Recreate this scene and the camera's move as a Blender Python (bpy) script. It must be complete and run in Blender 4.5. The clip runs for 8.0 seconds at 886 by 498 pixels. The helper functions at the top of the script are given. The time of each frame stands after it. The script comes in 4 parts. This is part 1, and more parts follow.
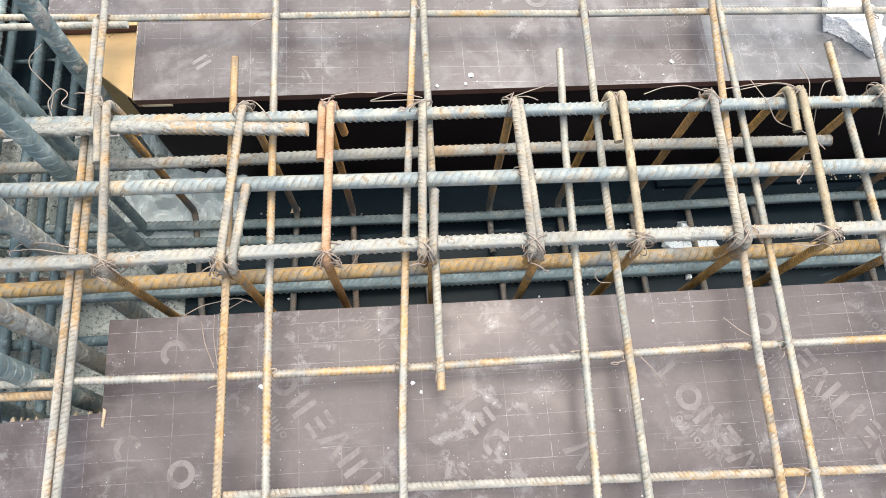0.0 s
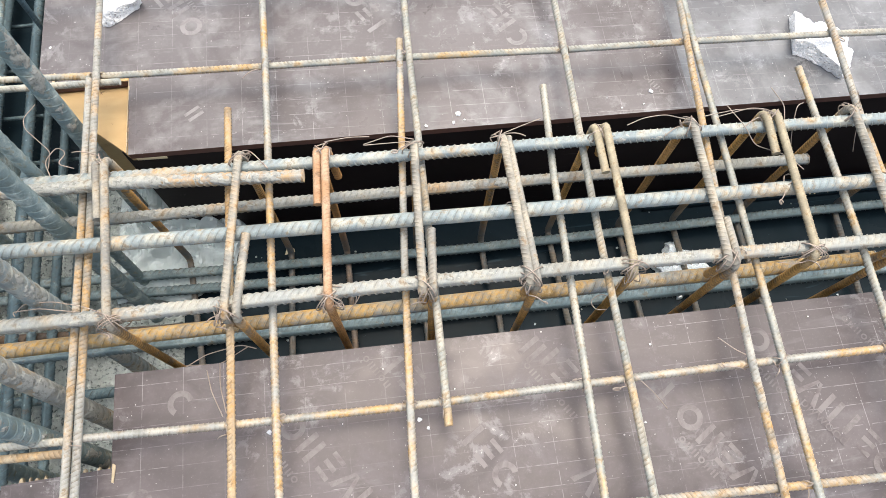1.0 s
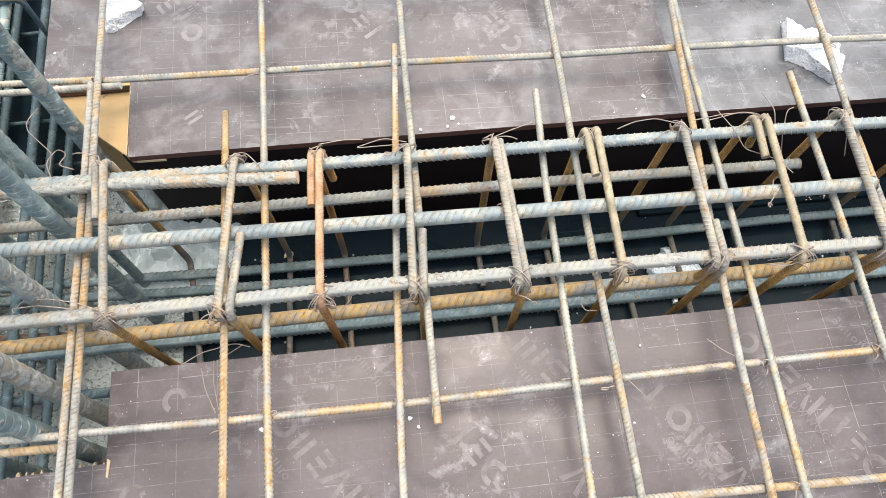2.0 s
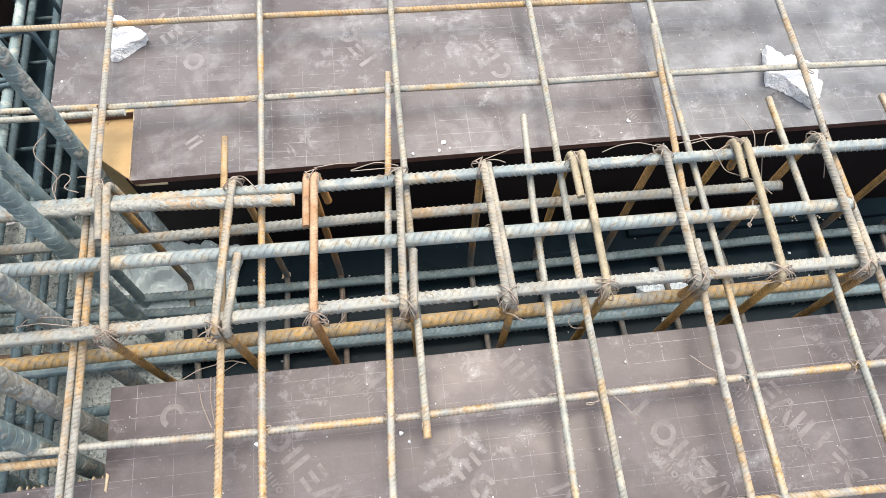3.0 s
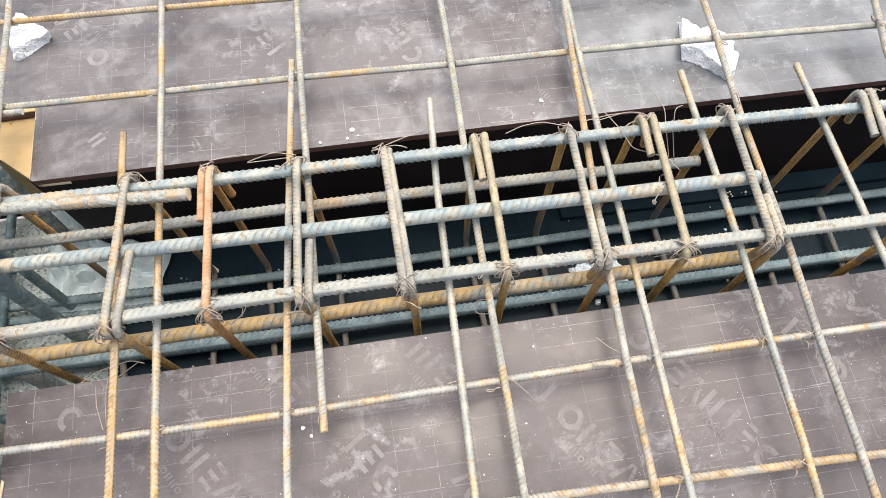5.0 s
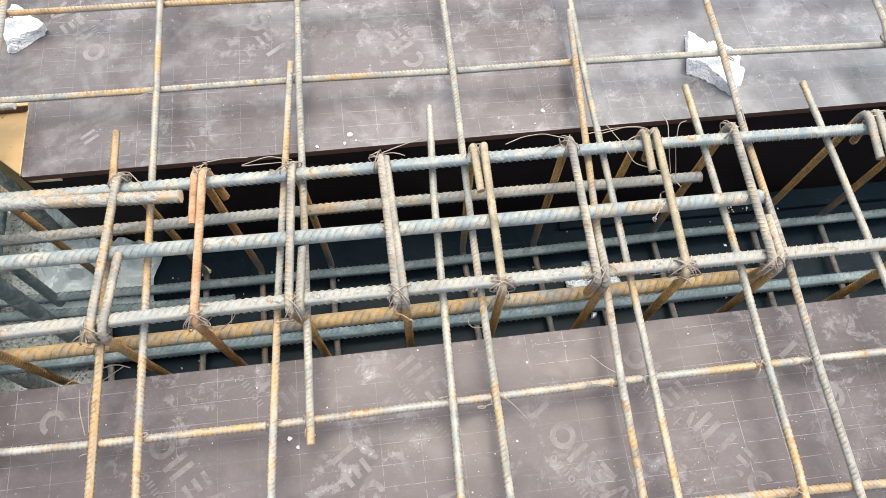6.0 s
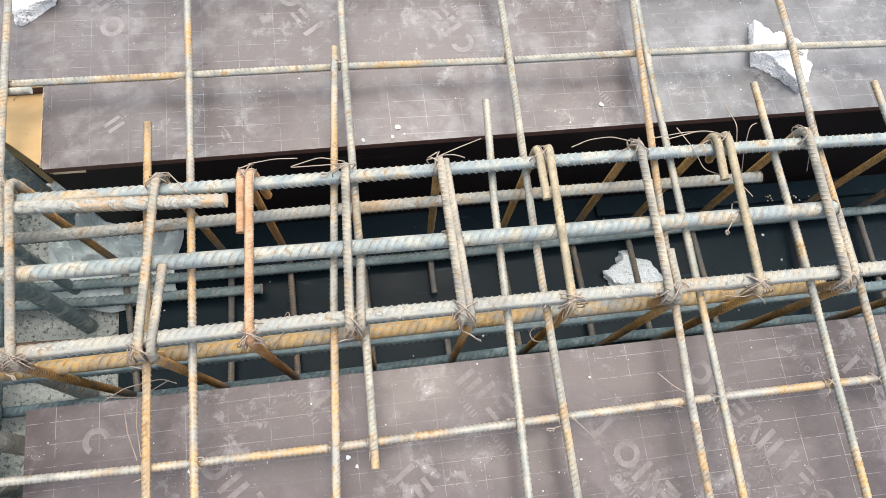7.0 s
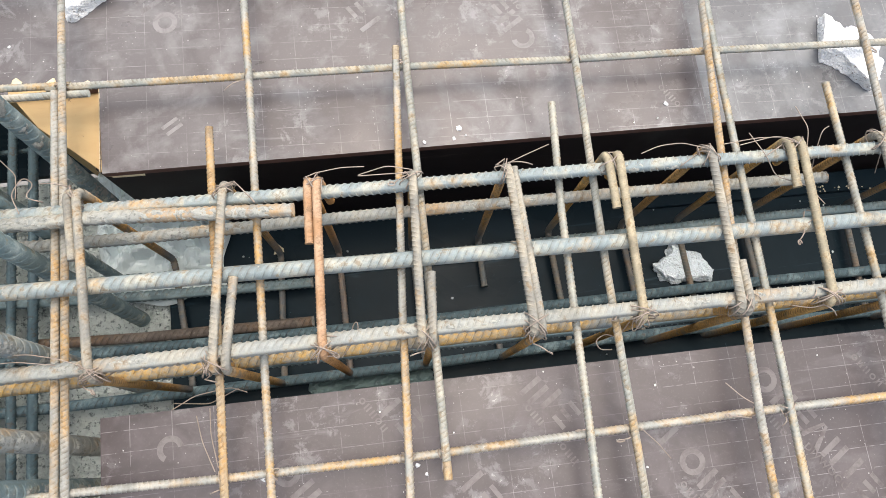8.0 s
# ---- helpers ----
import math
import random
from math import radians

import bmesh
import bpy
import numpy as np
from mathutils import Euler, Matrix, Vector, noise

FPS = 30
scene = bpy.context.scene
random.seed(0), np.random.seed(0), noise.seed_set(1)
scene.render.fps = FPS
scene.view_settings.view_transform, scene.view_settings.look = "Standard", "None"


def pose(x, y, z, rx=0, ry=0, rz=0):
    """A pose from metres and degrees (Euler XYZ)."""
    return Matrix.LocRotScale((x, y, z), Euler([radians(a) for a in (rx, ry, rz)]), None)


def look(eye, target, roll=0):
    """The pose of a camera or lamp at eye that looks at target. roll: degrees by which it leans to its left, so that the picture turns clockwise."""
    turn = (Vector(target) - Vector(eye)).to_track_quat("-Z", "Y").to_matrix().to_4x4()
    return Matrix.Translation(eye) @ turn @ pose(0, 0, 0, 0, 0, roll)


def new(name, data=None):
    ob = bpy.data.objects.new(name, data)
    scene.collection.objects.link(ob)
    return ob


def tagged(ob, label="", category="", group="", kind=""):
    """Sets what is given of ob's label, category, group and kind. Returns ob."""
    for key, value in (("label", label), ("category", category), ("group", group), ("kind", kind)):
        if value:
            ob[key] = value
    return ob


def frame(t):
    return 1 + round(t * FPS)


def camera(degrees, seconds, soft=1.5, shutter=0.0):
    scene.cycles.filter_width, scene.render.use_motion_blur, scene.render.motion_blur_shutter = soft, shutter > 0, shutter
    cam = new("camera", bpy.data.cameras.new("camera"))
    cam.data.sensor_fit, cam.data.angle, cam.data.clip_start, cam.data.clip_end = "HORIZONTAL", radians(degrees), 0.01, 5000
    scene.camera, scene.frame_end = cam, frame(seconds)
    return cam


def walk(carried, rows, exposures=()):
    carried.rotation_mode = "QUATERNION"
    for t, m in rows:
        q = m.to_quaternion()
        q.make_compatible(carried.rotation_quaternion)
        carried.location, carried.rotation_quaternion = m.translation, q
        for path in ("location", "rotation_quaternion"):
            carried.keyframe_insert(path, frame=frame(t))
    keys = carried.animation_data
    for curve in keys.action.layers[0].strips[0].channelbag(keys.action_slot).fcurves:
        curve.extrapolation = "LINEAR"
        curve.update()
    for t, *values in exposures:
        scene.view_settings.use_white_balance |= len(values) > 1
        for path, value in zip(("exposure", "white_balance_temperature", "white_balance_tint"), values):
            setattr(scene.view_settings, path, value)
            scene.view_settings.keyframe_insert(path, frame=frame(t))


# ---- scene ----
cam = camera(65.9, 8.0, 0.6)
PATH = [
    (0, (0.031, -0.102, 1.245), (0.117, 0.529, -0.651), 4.0),
    (0.5, (-0.008, -0.064, 1.272), (0.126, 0.605, -0.608), 5.4),
    (1, (0.006, -0.087, 1.278), (0.144, 0.607, -0.593), 4.2),
    (2.5, (0.045, -0.124, 1.304), (0.155, 0.63, -0.545), 1.8),
    (3, (0.057, -0.142, 1.327), (0.171, 0.649, -0.506), 1.5),
    (3.5, (0.092, -0.164, 1.342), (0.212, 0.639, -0.486), 1.0),
    (4, (0.135, -0.175, 1.335), (0.253, 0.626, -0.494), 0.2),
    (4.5, (0.191, -0.173, 1.32), (0.296, 0.624, -0.512), -0.8),
    (5, (0.249, -0.162, 1.299), (0.361, 0.604, -0.545), -0.6),
    (5.2, (0.279, -0.156, 1.291), (0.398, 0.6, -0.556), -0.7),
    (6.3, (0.227, -0.094, 1.283), (0.36, 0.666, -0.563), 3.3),
    (6.5, (0.191, -0.05, 1.275), (0.343, 0.641, -0.596), 5.6),
    (7, (0.111, 0.044, 1.265), (0.292, 0.617, -0.642), 10.6),
    (7.5, (0.046, 0.125, 1.24), (0.211, 0.603, -0.695), 13.0),
    (8, (0.012, 0.155, 1.275), (0.161, 0.604, -0.668), 11.5),
]
walk(cam, [(t, look(eye, target, roll)) for t, eye, target, roll in PATH], [(0, 1.16), (1, 1.08), (3.5, 1.11), (6.4, 1.06), (7.5, 0.98), (8, 0.92)])

# ---- light ----
world = bpy.data.worlds.new("overcast_sky")
scene.world = world
world.use_nodes = True
wn = world.node_tree.nodes
sky = wn.new("ShaderNodeTexSky")
sky.sky_type = "NISHITA"
sky.sun_disc = False
sky.sun_elevation = radians(75)
sky.sun_rotation = radians(25)
sky.air_density = 1.0
sky.dust_density = 6.0
sky.ozone_density = 1.0
wn["Background"].inputs["Strength"].default_value = 0.15
world.node_tree.links.new(sky.outputs[0], wn["Background"].inputs["Color"])

sun = new("sun", bpy.data.lights.new("sun", "SUN"))
sun.data.energy = 1.15
sun.data.angle = radians(95)
sun.data.color = (0.97, 1.0, 0.92)
sun.matrix_world = look((0.5, 1.3, 5.4), (0, 0, 0))


# ---- materials ----
def material(name, rough=0.6, metal=0.0):
    m = bpy.data.materials.new(name)
    m.use_nodes = True
    b = m.node_tree.nodes["Principled BSDF"]
    b.inputs["Roughness"].default_value = rough
    b.inputs["Metallic"].default_value = metal
    return m, m.node_tree.nodes, m.node_tree.links, b


def coords(n):
    return n.new("ShaderNodeTexCoord").outputs["Object"]


def noise_tex(n, l, vec, scale, detail=4.0, rough=0.55, dist=0.0):
    t = n.new("ShaderNodeTexNoise")
    t.inputs["Scale"].default_value = scale
    t.inputs["Detail"].default_value = detail
    t.inputs["Roughness"].default_value = rough
    t.inputs["Distortion"].default_value = dist
    l.new(vec, t.inputs["Vector"])
    return t.outputs["Fac"]


def ramp(n, l, fac, lo, hi, a=0.0, b=1.0):
    r = n.new("ShaderNodeMapRange")
    r.inputs["From Min"].default_value, r.inputs["From Max"].default_value = lo, hi
    r.inputs["To Min"].default_value, r.inputs["To Max"].default_value = a, b
    l.new(fac, r.inputs["Value"])
    return r.outputs["Result"]


def mix(n, l, fac, a, b):
    x = n.new("ShaderNodeMix")
    x.data_type = "RGBA"
    for s, v in (("Factor", fac), ("A", a), ("B", b)):
        k = {"Factor": 0, "A": 6, "B": 7}[s]
        if isinstance(v, (int, float)):
            x.inputs[k].default_value = v
        elif isinstance(v, tuple):
            x.inputs[k].default_value = (*v, 1)
        else:
            l.new(v, x.inputs[k])
    return x.outputs[2]


def calc(n, l, op, a, b=0.0):
    x = n.new("ShaderNodeMath")
    x.operation = op
    for i, v in enumerate((a, b)):
        if isinstance(v, (int, float)):
            x.inputs[i].default_value = v
        else:
            l.new(v, x.inputs[i])
    return x.outputs[0]


def bump(n, l, height, shader, strength, distance):
    x = n.new("ShaderNodeBump")
    x.inputs["Strength"].default_value = strength
    x.inputs["Distance"].default_value = distance
    l.new(height, x.inputs["Height"])
    l.new(x.outputs[0], shader.inputs["Normal"])


def rebar_material(name, steel, dust, rust, rust_from, dust_from, ring=0.7):
    """Dull steel with cement dust and rust in patches along the bar."""
    m, n, l, b = material(name, 0.62, 0.0)
    v = coords(n)
    shift = n.new("ShaderNodeVectorMath")
    rnd = n.new("ShaderNodeObjectInfo")
    l.new(v, shift.inputs[0])
    l.new(rnd.outputs["Random"], shift.inputs[1])
    v = shift.outputs[0]
    broad = noise_tex(n, l, v, 4.6, 4, 0.55, 0.3)
    mid = noise_tex(n, l, v, 24, 5, 0.62)
    fine = noise_tex(n, l, v, 420, 3, 0.7)
    c = mix(n, l, ramp(n, l, mid, dust_from, dust_from + 0.16), steel, dust)
    both = calc(n, l, "ADD", calc(n, l, "MULTIPLY", broad, 0.7), calc(n, l, "MULTIPLY", mid, 0.3))
    flaky = ramp(n, l, noise_tex(n, l, v, 110, 5, 0.72), 0.38, 0.60, 0.22, 1.0)
    c = mix(n, l, calc(n, l, "MULTIPLY", ramp(n, l, both, rust_from - 0.02, rust_from + 0.07, 0, 0.9), flaky), c, rust)
    c = mix(n, l, ramp(n, l, fine, 0.4, 0.75, 0.0, 0.28), c, tuple(x * 0.38 for x in steel))
    stain = noise_tex(n, l, v, 13, 6, 0.7, 0.3)
    c = mix(n, l, ramp(n, l, stain, 0.54, 0.66, 0.0, 0.45), c, tuple(0.45 * x for x in steel))
    grime = noise_tex(n, l, v, 48, 6, 0.7)
    c = mix(n, l, ramp(n, l, grime, 0.57, 0.64, 0.0, 0.6), c, tuple(0.36 * x + 0.02 for x in rust))
    c = mix(n, l, ramp(n, l, noise_tex(n, l, v, 95, 5, 0.7), 0.63, 0.68, 0.0, 0.6), c, tuple(min(0.7, 1.15 * x) for x in dust))
    # shade on the lee of each rib, painted in as a dark rusty line
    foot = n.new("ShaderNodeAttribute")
    foot.attribute_name = "rib_shade"
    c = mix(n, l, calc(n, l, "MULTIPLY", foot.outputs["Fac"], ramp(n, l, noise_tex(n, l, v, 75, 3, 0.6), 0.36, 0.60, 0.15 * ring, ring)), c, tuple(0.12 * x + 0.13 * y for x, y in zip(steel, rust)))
    l.new(c, b.inputs["Base Color"])
    l.new(ramp(n, l, mid, 0.3, 0.7, 0.45, 0.8), b.inputs["Roughness"])
    b.inputs["Specular IOR Level"].default_value = 0.22
    bump(n, l, fine, b, 0.3, 0.0006)
    return m


STEEL_DUSTY = rebar_material("dusty_steel", (0.317, 0.330, 0.295), (0.464, 0.436, 0.357), (0.530, 0.315, 0.090), 0.535, 0.42, 0.85)
STEEL_BLUE = rebar_material("blue_grey_steel", (0.275, 0.325, 0.325), (0.448, 0.446, 0.377), (0.467, 0.285, 0.108), 0.56, 0.45, 0.75)
STEEL_RUSTY = rebar_material("rusty_steel", (0.333, 0.336, 0.301), (0.445, 0.421, 0.361), (0.535, 0.310, 0.090), 0.495, 0.43, 0.85)
STEEL_ORANGE = rebar_material("orange_rust_steel", (0.385, 0.315, 0.220), (0.500, 0.420, 0.290), (0.500, 0.285, 0.090), 0.465, 0.43, 0.85)
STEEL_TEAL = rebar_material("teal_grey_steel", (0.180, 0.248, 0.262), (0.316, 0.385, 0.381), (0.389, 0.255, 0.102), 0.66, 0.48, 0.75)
STEEL_SECOND = rebar_material("grey_and_orange_steel", (0.267, 0.297, 0.288), (0.418, 0.395, 0.306), (0.600, 0.345, 0.075), 0.455, 0.46, 0.8)
STEEL_CEMENT = rebar_material("cement_crusted_steel", (0.322, 0.336, 0.311), (0.389, 0.377, 0.316), (0.437, 0.276, 0.127), 0.55, 0.4, 0.55)
# dark blue-grey tone for the lowest bars and the crossing beam
STEEL_DARK = rebar_material("dark_blue_steel", (0.100, 0.155, 0.175), (0.255, 0.345, 0.360), (0.250, 0.160, 0.080), 0.66, 0.52, 0.85)
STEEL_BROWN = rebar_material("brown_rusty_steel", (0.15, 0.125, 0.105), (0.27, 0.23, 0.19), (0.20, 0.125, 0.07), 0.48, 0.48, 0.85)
STEEL_COLUMN = rebar_material("dark_column_steel", (0.215, 0.285, 0.285), (0.500, 0.565, 0.520), (0.560, 0.480, 0.280), 0.61, 0.50, 0.7)

RAW_END = rebar_material("sawn_steel_end", (0.250, 0.245, 0.225), (0.380, 0.350, 0.290), (0.400, 0.250, 0.110), 0.50, 0.46, 0.4)


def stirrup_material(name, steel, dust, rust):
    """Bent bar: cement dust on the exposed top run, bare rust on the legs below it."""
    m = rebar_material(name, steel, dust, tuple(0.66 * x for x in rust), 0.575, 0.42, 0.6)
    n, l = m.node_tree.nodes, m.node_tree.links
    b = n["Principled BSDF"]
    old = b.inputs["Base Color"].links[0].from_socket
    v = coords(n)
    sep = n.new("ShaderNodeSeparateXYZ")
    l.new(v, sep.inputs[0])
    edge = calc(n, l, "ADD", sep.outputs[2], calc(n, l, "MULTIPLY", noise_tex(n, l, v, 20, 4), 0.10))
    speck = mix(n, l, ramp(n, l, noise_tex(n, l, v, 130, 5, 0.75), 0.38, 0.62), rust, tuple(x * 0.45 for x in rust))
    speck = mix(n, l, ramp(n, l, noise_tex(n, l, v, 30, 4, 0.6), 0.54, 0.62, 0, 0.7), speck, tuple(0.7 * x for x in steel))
    # the same painted rib shade on the rusty legs
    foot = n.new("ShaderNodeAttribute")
    foot.attribute_name = "rib_shade"
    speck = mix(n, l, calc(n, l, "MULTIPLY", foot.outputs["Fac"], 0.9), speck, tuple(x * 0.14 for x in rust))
    # shade low in the form is put into the colour: dark blue-grey feet
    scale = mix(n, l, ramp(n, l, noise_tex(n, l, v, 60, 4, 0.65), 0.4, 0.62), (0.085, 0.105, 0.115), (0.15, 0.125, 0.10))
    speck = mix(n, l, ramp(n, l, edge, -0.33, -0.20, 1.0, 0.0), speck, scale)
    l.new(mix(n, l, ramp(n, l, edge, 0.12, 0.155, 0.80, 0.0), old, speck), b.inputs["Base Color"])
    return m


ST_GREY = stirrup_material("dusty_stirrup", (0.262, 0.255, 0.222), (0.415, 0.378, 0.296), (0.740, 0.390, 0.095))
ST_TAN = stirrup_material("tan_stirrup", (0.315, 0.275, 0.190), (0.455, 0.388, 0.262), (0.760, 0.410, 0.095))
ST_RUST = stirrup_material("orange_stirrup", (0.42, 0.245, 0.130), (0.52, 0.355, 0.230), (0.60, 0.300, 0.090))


def wire_material():
    m, n, l, b = material("annealed_wire", 0.5, 0.2)
    v = coords(n)
    l.new(mix(n, l, noise_tex(n, l, v, 60, 3), (0.42, 0.36, 0.30), (0.22, 0.165, 0.125)), b.inputs["Base Color"])
    return m


def ply_film_material(name, film, dusted, rough, grid, haze=0.50, seed=0.0):
    """Brown phenolic film on plywood: haze of cement dust, crisp scuffs, wiped smears, spatter and a worn printed grid."""
    m, n, l, b = material(name, rough)
    v = coords(n)
    shift = n.new("ShaderNodeVectorMath")
    shift.inputs[1].default_value = (seed, 2.3 * seed, 0)
    l.new(v, shift.inputs[0])
    w = shift.outputs[0]
    broad = noise_tex(n, l, w, 1.7, 3, 0.5, 0.3)
    soft = noise_tex(n, l, w, 5.5, 5, 0.55, 0.7)
    mid = noise_tex(n, l, w, 13, 8, 0.68, 0.25)
    fine = noise_tex(n, l, w, 170, 4, 0.7)
    c = mix(n, l, ramp(n, l, broad, 0.36, 0.64, 0.0, 0.32), film, dusted)
    cloud = calc(n, l, "ADD", calc(n, l, "MULTIPLY", soft, 0.62), calc(n, l, "MULTIPLY", mid, 0.38))
    c = mix(n, l, ramp(n, l, cloud, haze, haze + 0.12, 0.0, 0.75), c, dusted)
    # darker, cleaner patches where something lay or was wiped
    c = mix(n, l, ramp(n, l, noise_tex(n, l, w, 4.1, 4, 0.5, 1.1), 0.55, 0.66, 0, 0.6), c, tuple(x * 0.82 for x in film))
    # dried cement smears with sharp, flaky rims
    flake = noise_tex(n, l, w, 19, 10, 0.74, 0.35)
    where = ramp(n, l, noise_tex(n, l, w, 3.3, 3, 0.5, 0.4), 0.46, 0.56)
    c = mix(n, l, calc(n, l, "MULTIPLY", ramp(n, l, flake, 0.53, 0.585, 0, 0.38), where), c, tuple(0.5 * x + 0.20 for x in dusted))
    c = mix(n, l, calc(n, l, "MULTIPLY", ramp(n, l, flake, 0.63, 0.66, 0, 0.45), where), c, (0.50, 0.48, 0.46))
    # smears drawn one way
    turn = n.new("ShaderNodeMapping")
    turn.inputs["Rotation"].default_value = (0, 0, 0.55)
    turn.inputs["Scale"].default_value = (7, 30, 9)
    l.new(w, turn.inputs[0])
    wipe = calc(n, l, "MULTIPLY", ramp(n, l, noise_tex(n, l, turn.outputs[0], 1.0, 5, 0.65, 0.8), 0.54, 0.64), ramp(n, l, noise_tex(n, l, w, 4.3, 4, 0.6), 0.47, 0.60, 0, 0.30))
    c = mix(n, l, wipe, c, tuple(0.6 * x + 0.14 for x in dusted))
    # fine scratches
    scr = n.new("ShaderNodeMapping")
    scr.inputs["Rotation"].default_value = (0, 0, -0.9)
    scr.inputs["Scale"].default_value = (6, 230, 9)
    l.new(w, scr.inputs[0])
    c = mix(n, l, calc(n, l, "MULTIPLY", ramp(n, l, noise_tex(n, l, scr.outputs[0], 1.0, 2, 0.5, 0.4), 0.70, 0.74), ramp(n, l, soft, 0.5, 0.6, 0, 0.4)), c, (0.45, 0.43, 0.42))
    # cement spatter in two sizes, in drifts
    for scale, size, share, amount in ((60, 0.11, 0.86, 0.75), (150, 0.15, 0.74, 0.6)):
        cell = n.new("ShaderNodeTexVoronoi")
        cell.inputs["Scale"].default_value = scale
        l.new(w, cell.inputs["Vector"])
        keep = n.new("ShaderNodeSeparateColor")
        l.new(cell.outputs["Color"], keep.inputs[0])
        spot = ramp(n, l, cell.outputs["Distance"], size * 0.7, size * 1.1, 1, 0)
        few = calc(n, l, "MULTIPLY", calc(n, l, "GREATER_THAN", keep.outputs[0], share), ramp(n, l, mid, 0.47, 0.56))
        c = mix(n, l, calc(n, l, "MULTIPLY", calc(n, l, "MULTIPLY", spot, few), amount), c, (0.62, 0.60, 0.57))
    c = mix(n, l, ramp(n, l, fine, 0.56, 0.8, 0, 0.10), c, (0.5, 0.47, 0.46))
    step_x, off_x, step_y, off_y, slope = grid
    sep = n.new("ShaderNodeSeparateXYZ")
    l.new(v, sep.inputs[0])
    tilted = calc(n, l, "ADD", sep.outputs[1], calc(n, l, "MULTIPLY", sep.outputs[0], slope))
    patch = ramp(n, l, noise_tex(n, l, w, 4.2, 3, 0.6), 0.40, 0.64, 0.05, 0.34)
    for axis, pos, step, off, gap in ((0, sep.outputs[0], step_x, off_x, (3, 60, 3)), (1, tilted, step_y, off_y, (46, 2, 3))):
        at = calc(n, l, "ADD", pos, 40.5 * step - off)
        near = calc(n, l, "ABSOLUTE", calc(n, l, "SUBTRACT", calc(n, l, "FLOORED_MODULO", at, step), step / 2))
        line = ramp(n, l, near, 0.0003, 0.0008, 1, 0)
        dash = n.new("ShaderNodeMapping")
        dash.inputs["Scale"].default_value = gap
        l.new(v, dash.inputs[0])
        worn = ramp(n, l, noise_tex(n, l, dash.outputs[0], 1.0, 4, 0.6), 0.40, 0.52)
        c = mix(n, l, calc(n, l, "MULTIPLY", line, calc(n, l, "MULTIPLY", worn, patch)), c, (0.50, 0.48, 0.48))
    l.new(c, b.inputs["Base Color"])
    l.new(ramp(n, l, cloud, 0.38, 0.62, rough - 0.10, rough + 0.22), b.inputs["Roughness"])
    # the sheet sags a little between its joists
    sag = noise_tex(n, l, w, 3.0, 2, 0.4)
    relief = calc(n, l, "ADD", calc(n, l, "MULTIPLY", mid, 0.4), calc(n, l, "MULTIPLY", fine, 0.3))
    bump(n, l, calc(n, l, "ADD", relief, calc(n, l, "MULTIPLY", sag, 4.0)), b, 0.14, 0.0022)
    return m


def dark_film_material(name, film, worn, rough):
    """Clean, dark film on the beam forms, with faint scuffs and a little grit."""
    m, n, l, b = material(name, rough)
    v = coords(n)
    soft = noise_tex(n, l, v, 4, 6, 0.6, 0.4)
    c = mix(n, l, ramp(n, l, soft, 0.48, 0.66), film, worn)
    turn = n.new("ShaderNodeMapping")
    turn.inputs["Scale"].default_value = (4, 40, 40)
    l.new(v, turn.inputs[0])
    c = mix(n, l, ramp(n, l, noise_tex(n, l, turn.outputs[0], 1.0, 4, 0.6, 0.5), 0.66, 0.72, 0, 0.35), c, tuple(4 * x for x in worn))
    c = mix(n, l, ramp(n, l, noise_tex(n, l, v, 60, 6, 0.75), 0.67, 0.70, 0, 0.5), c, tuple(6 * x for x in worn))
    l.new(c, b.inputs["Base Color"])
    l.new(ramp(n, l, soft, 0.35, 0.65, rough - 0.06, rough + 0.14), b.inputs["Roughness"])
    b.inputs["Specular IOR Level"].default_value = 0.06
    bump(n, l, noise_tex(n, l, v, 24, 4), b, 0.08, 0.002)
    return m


REAR_GRID = (0.0745, -0.362, 0.0375, 0.985, 0.045)
FRONT_GRID = (0.0735, -0.115, 0.0375, -0.005, 0.008)
FILM = ply_film_material("brown_film_plywood", (0.064, 0.051, 0.051), (0.205, 0.197, 0.195), 0.35, REAR_GRID, 0.485, 1.0)
FILM_FRONT = ply_film_material("red_brown_film_plywood", (0.046, 0.0340, 0.0343), (0.116, 0.099, 0.099), 0.38, FRONT_GRID, 0.470, 4.0)
FILM_PALE = ply_film_material("greyed_film_plywood", (0.084, 0.084, 0.087), (0.216, 0.223, 0.227), 0.31, REAR_GRID, 0.47, 7.0)
# the sky's bluish sheen is put into this base colour
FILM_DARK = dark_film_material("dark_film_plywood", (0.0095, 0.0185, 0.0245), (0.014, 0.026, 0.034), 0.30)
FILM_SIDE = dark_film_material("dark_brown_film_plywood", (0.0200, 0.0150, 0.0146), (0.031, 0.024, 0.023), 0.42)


def ply_edge_material():
    m, n, l, b = material("painted_plywood_edge", 0.7)
    v = coords(n)
    l.new(mix(n, l, noise_tex(n, l, v, 30, 4, 0.6), (0.085, 0.040, 0.032), (0.15, 0.075, 0.055)), b.inputs["Base Color"])
    return m


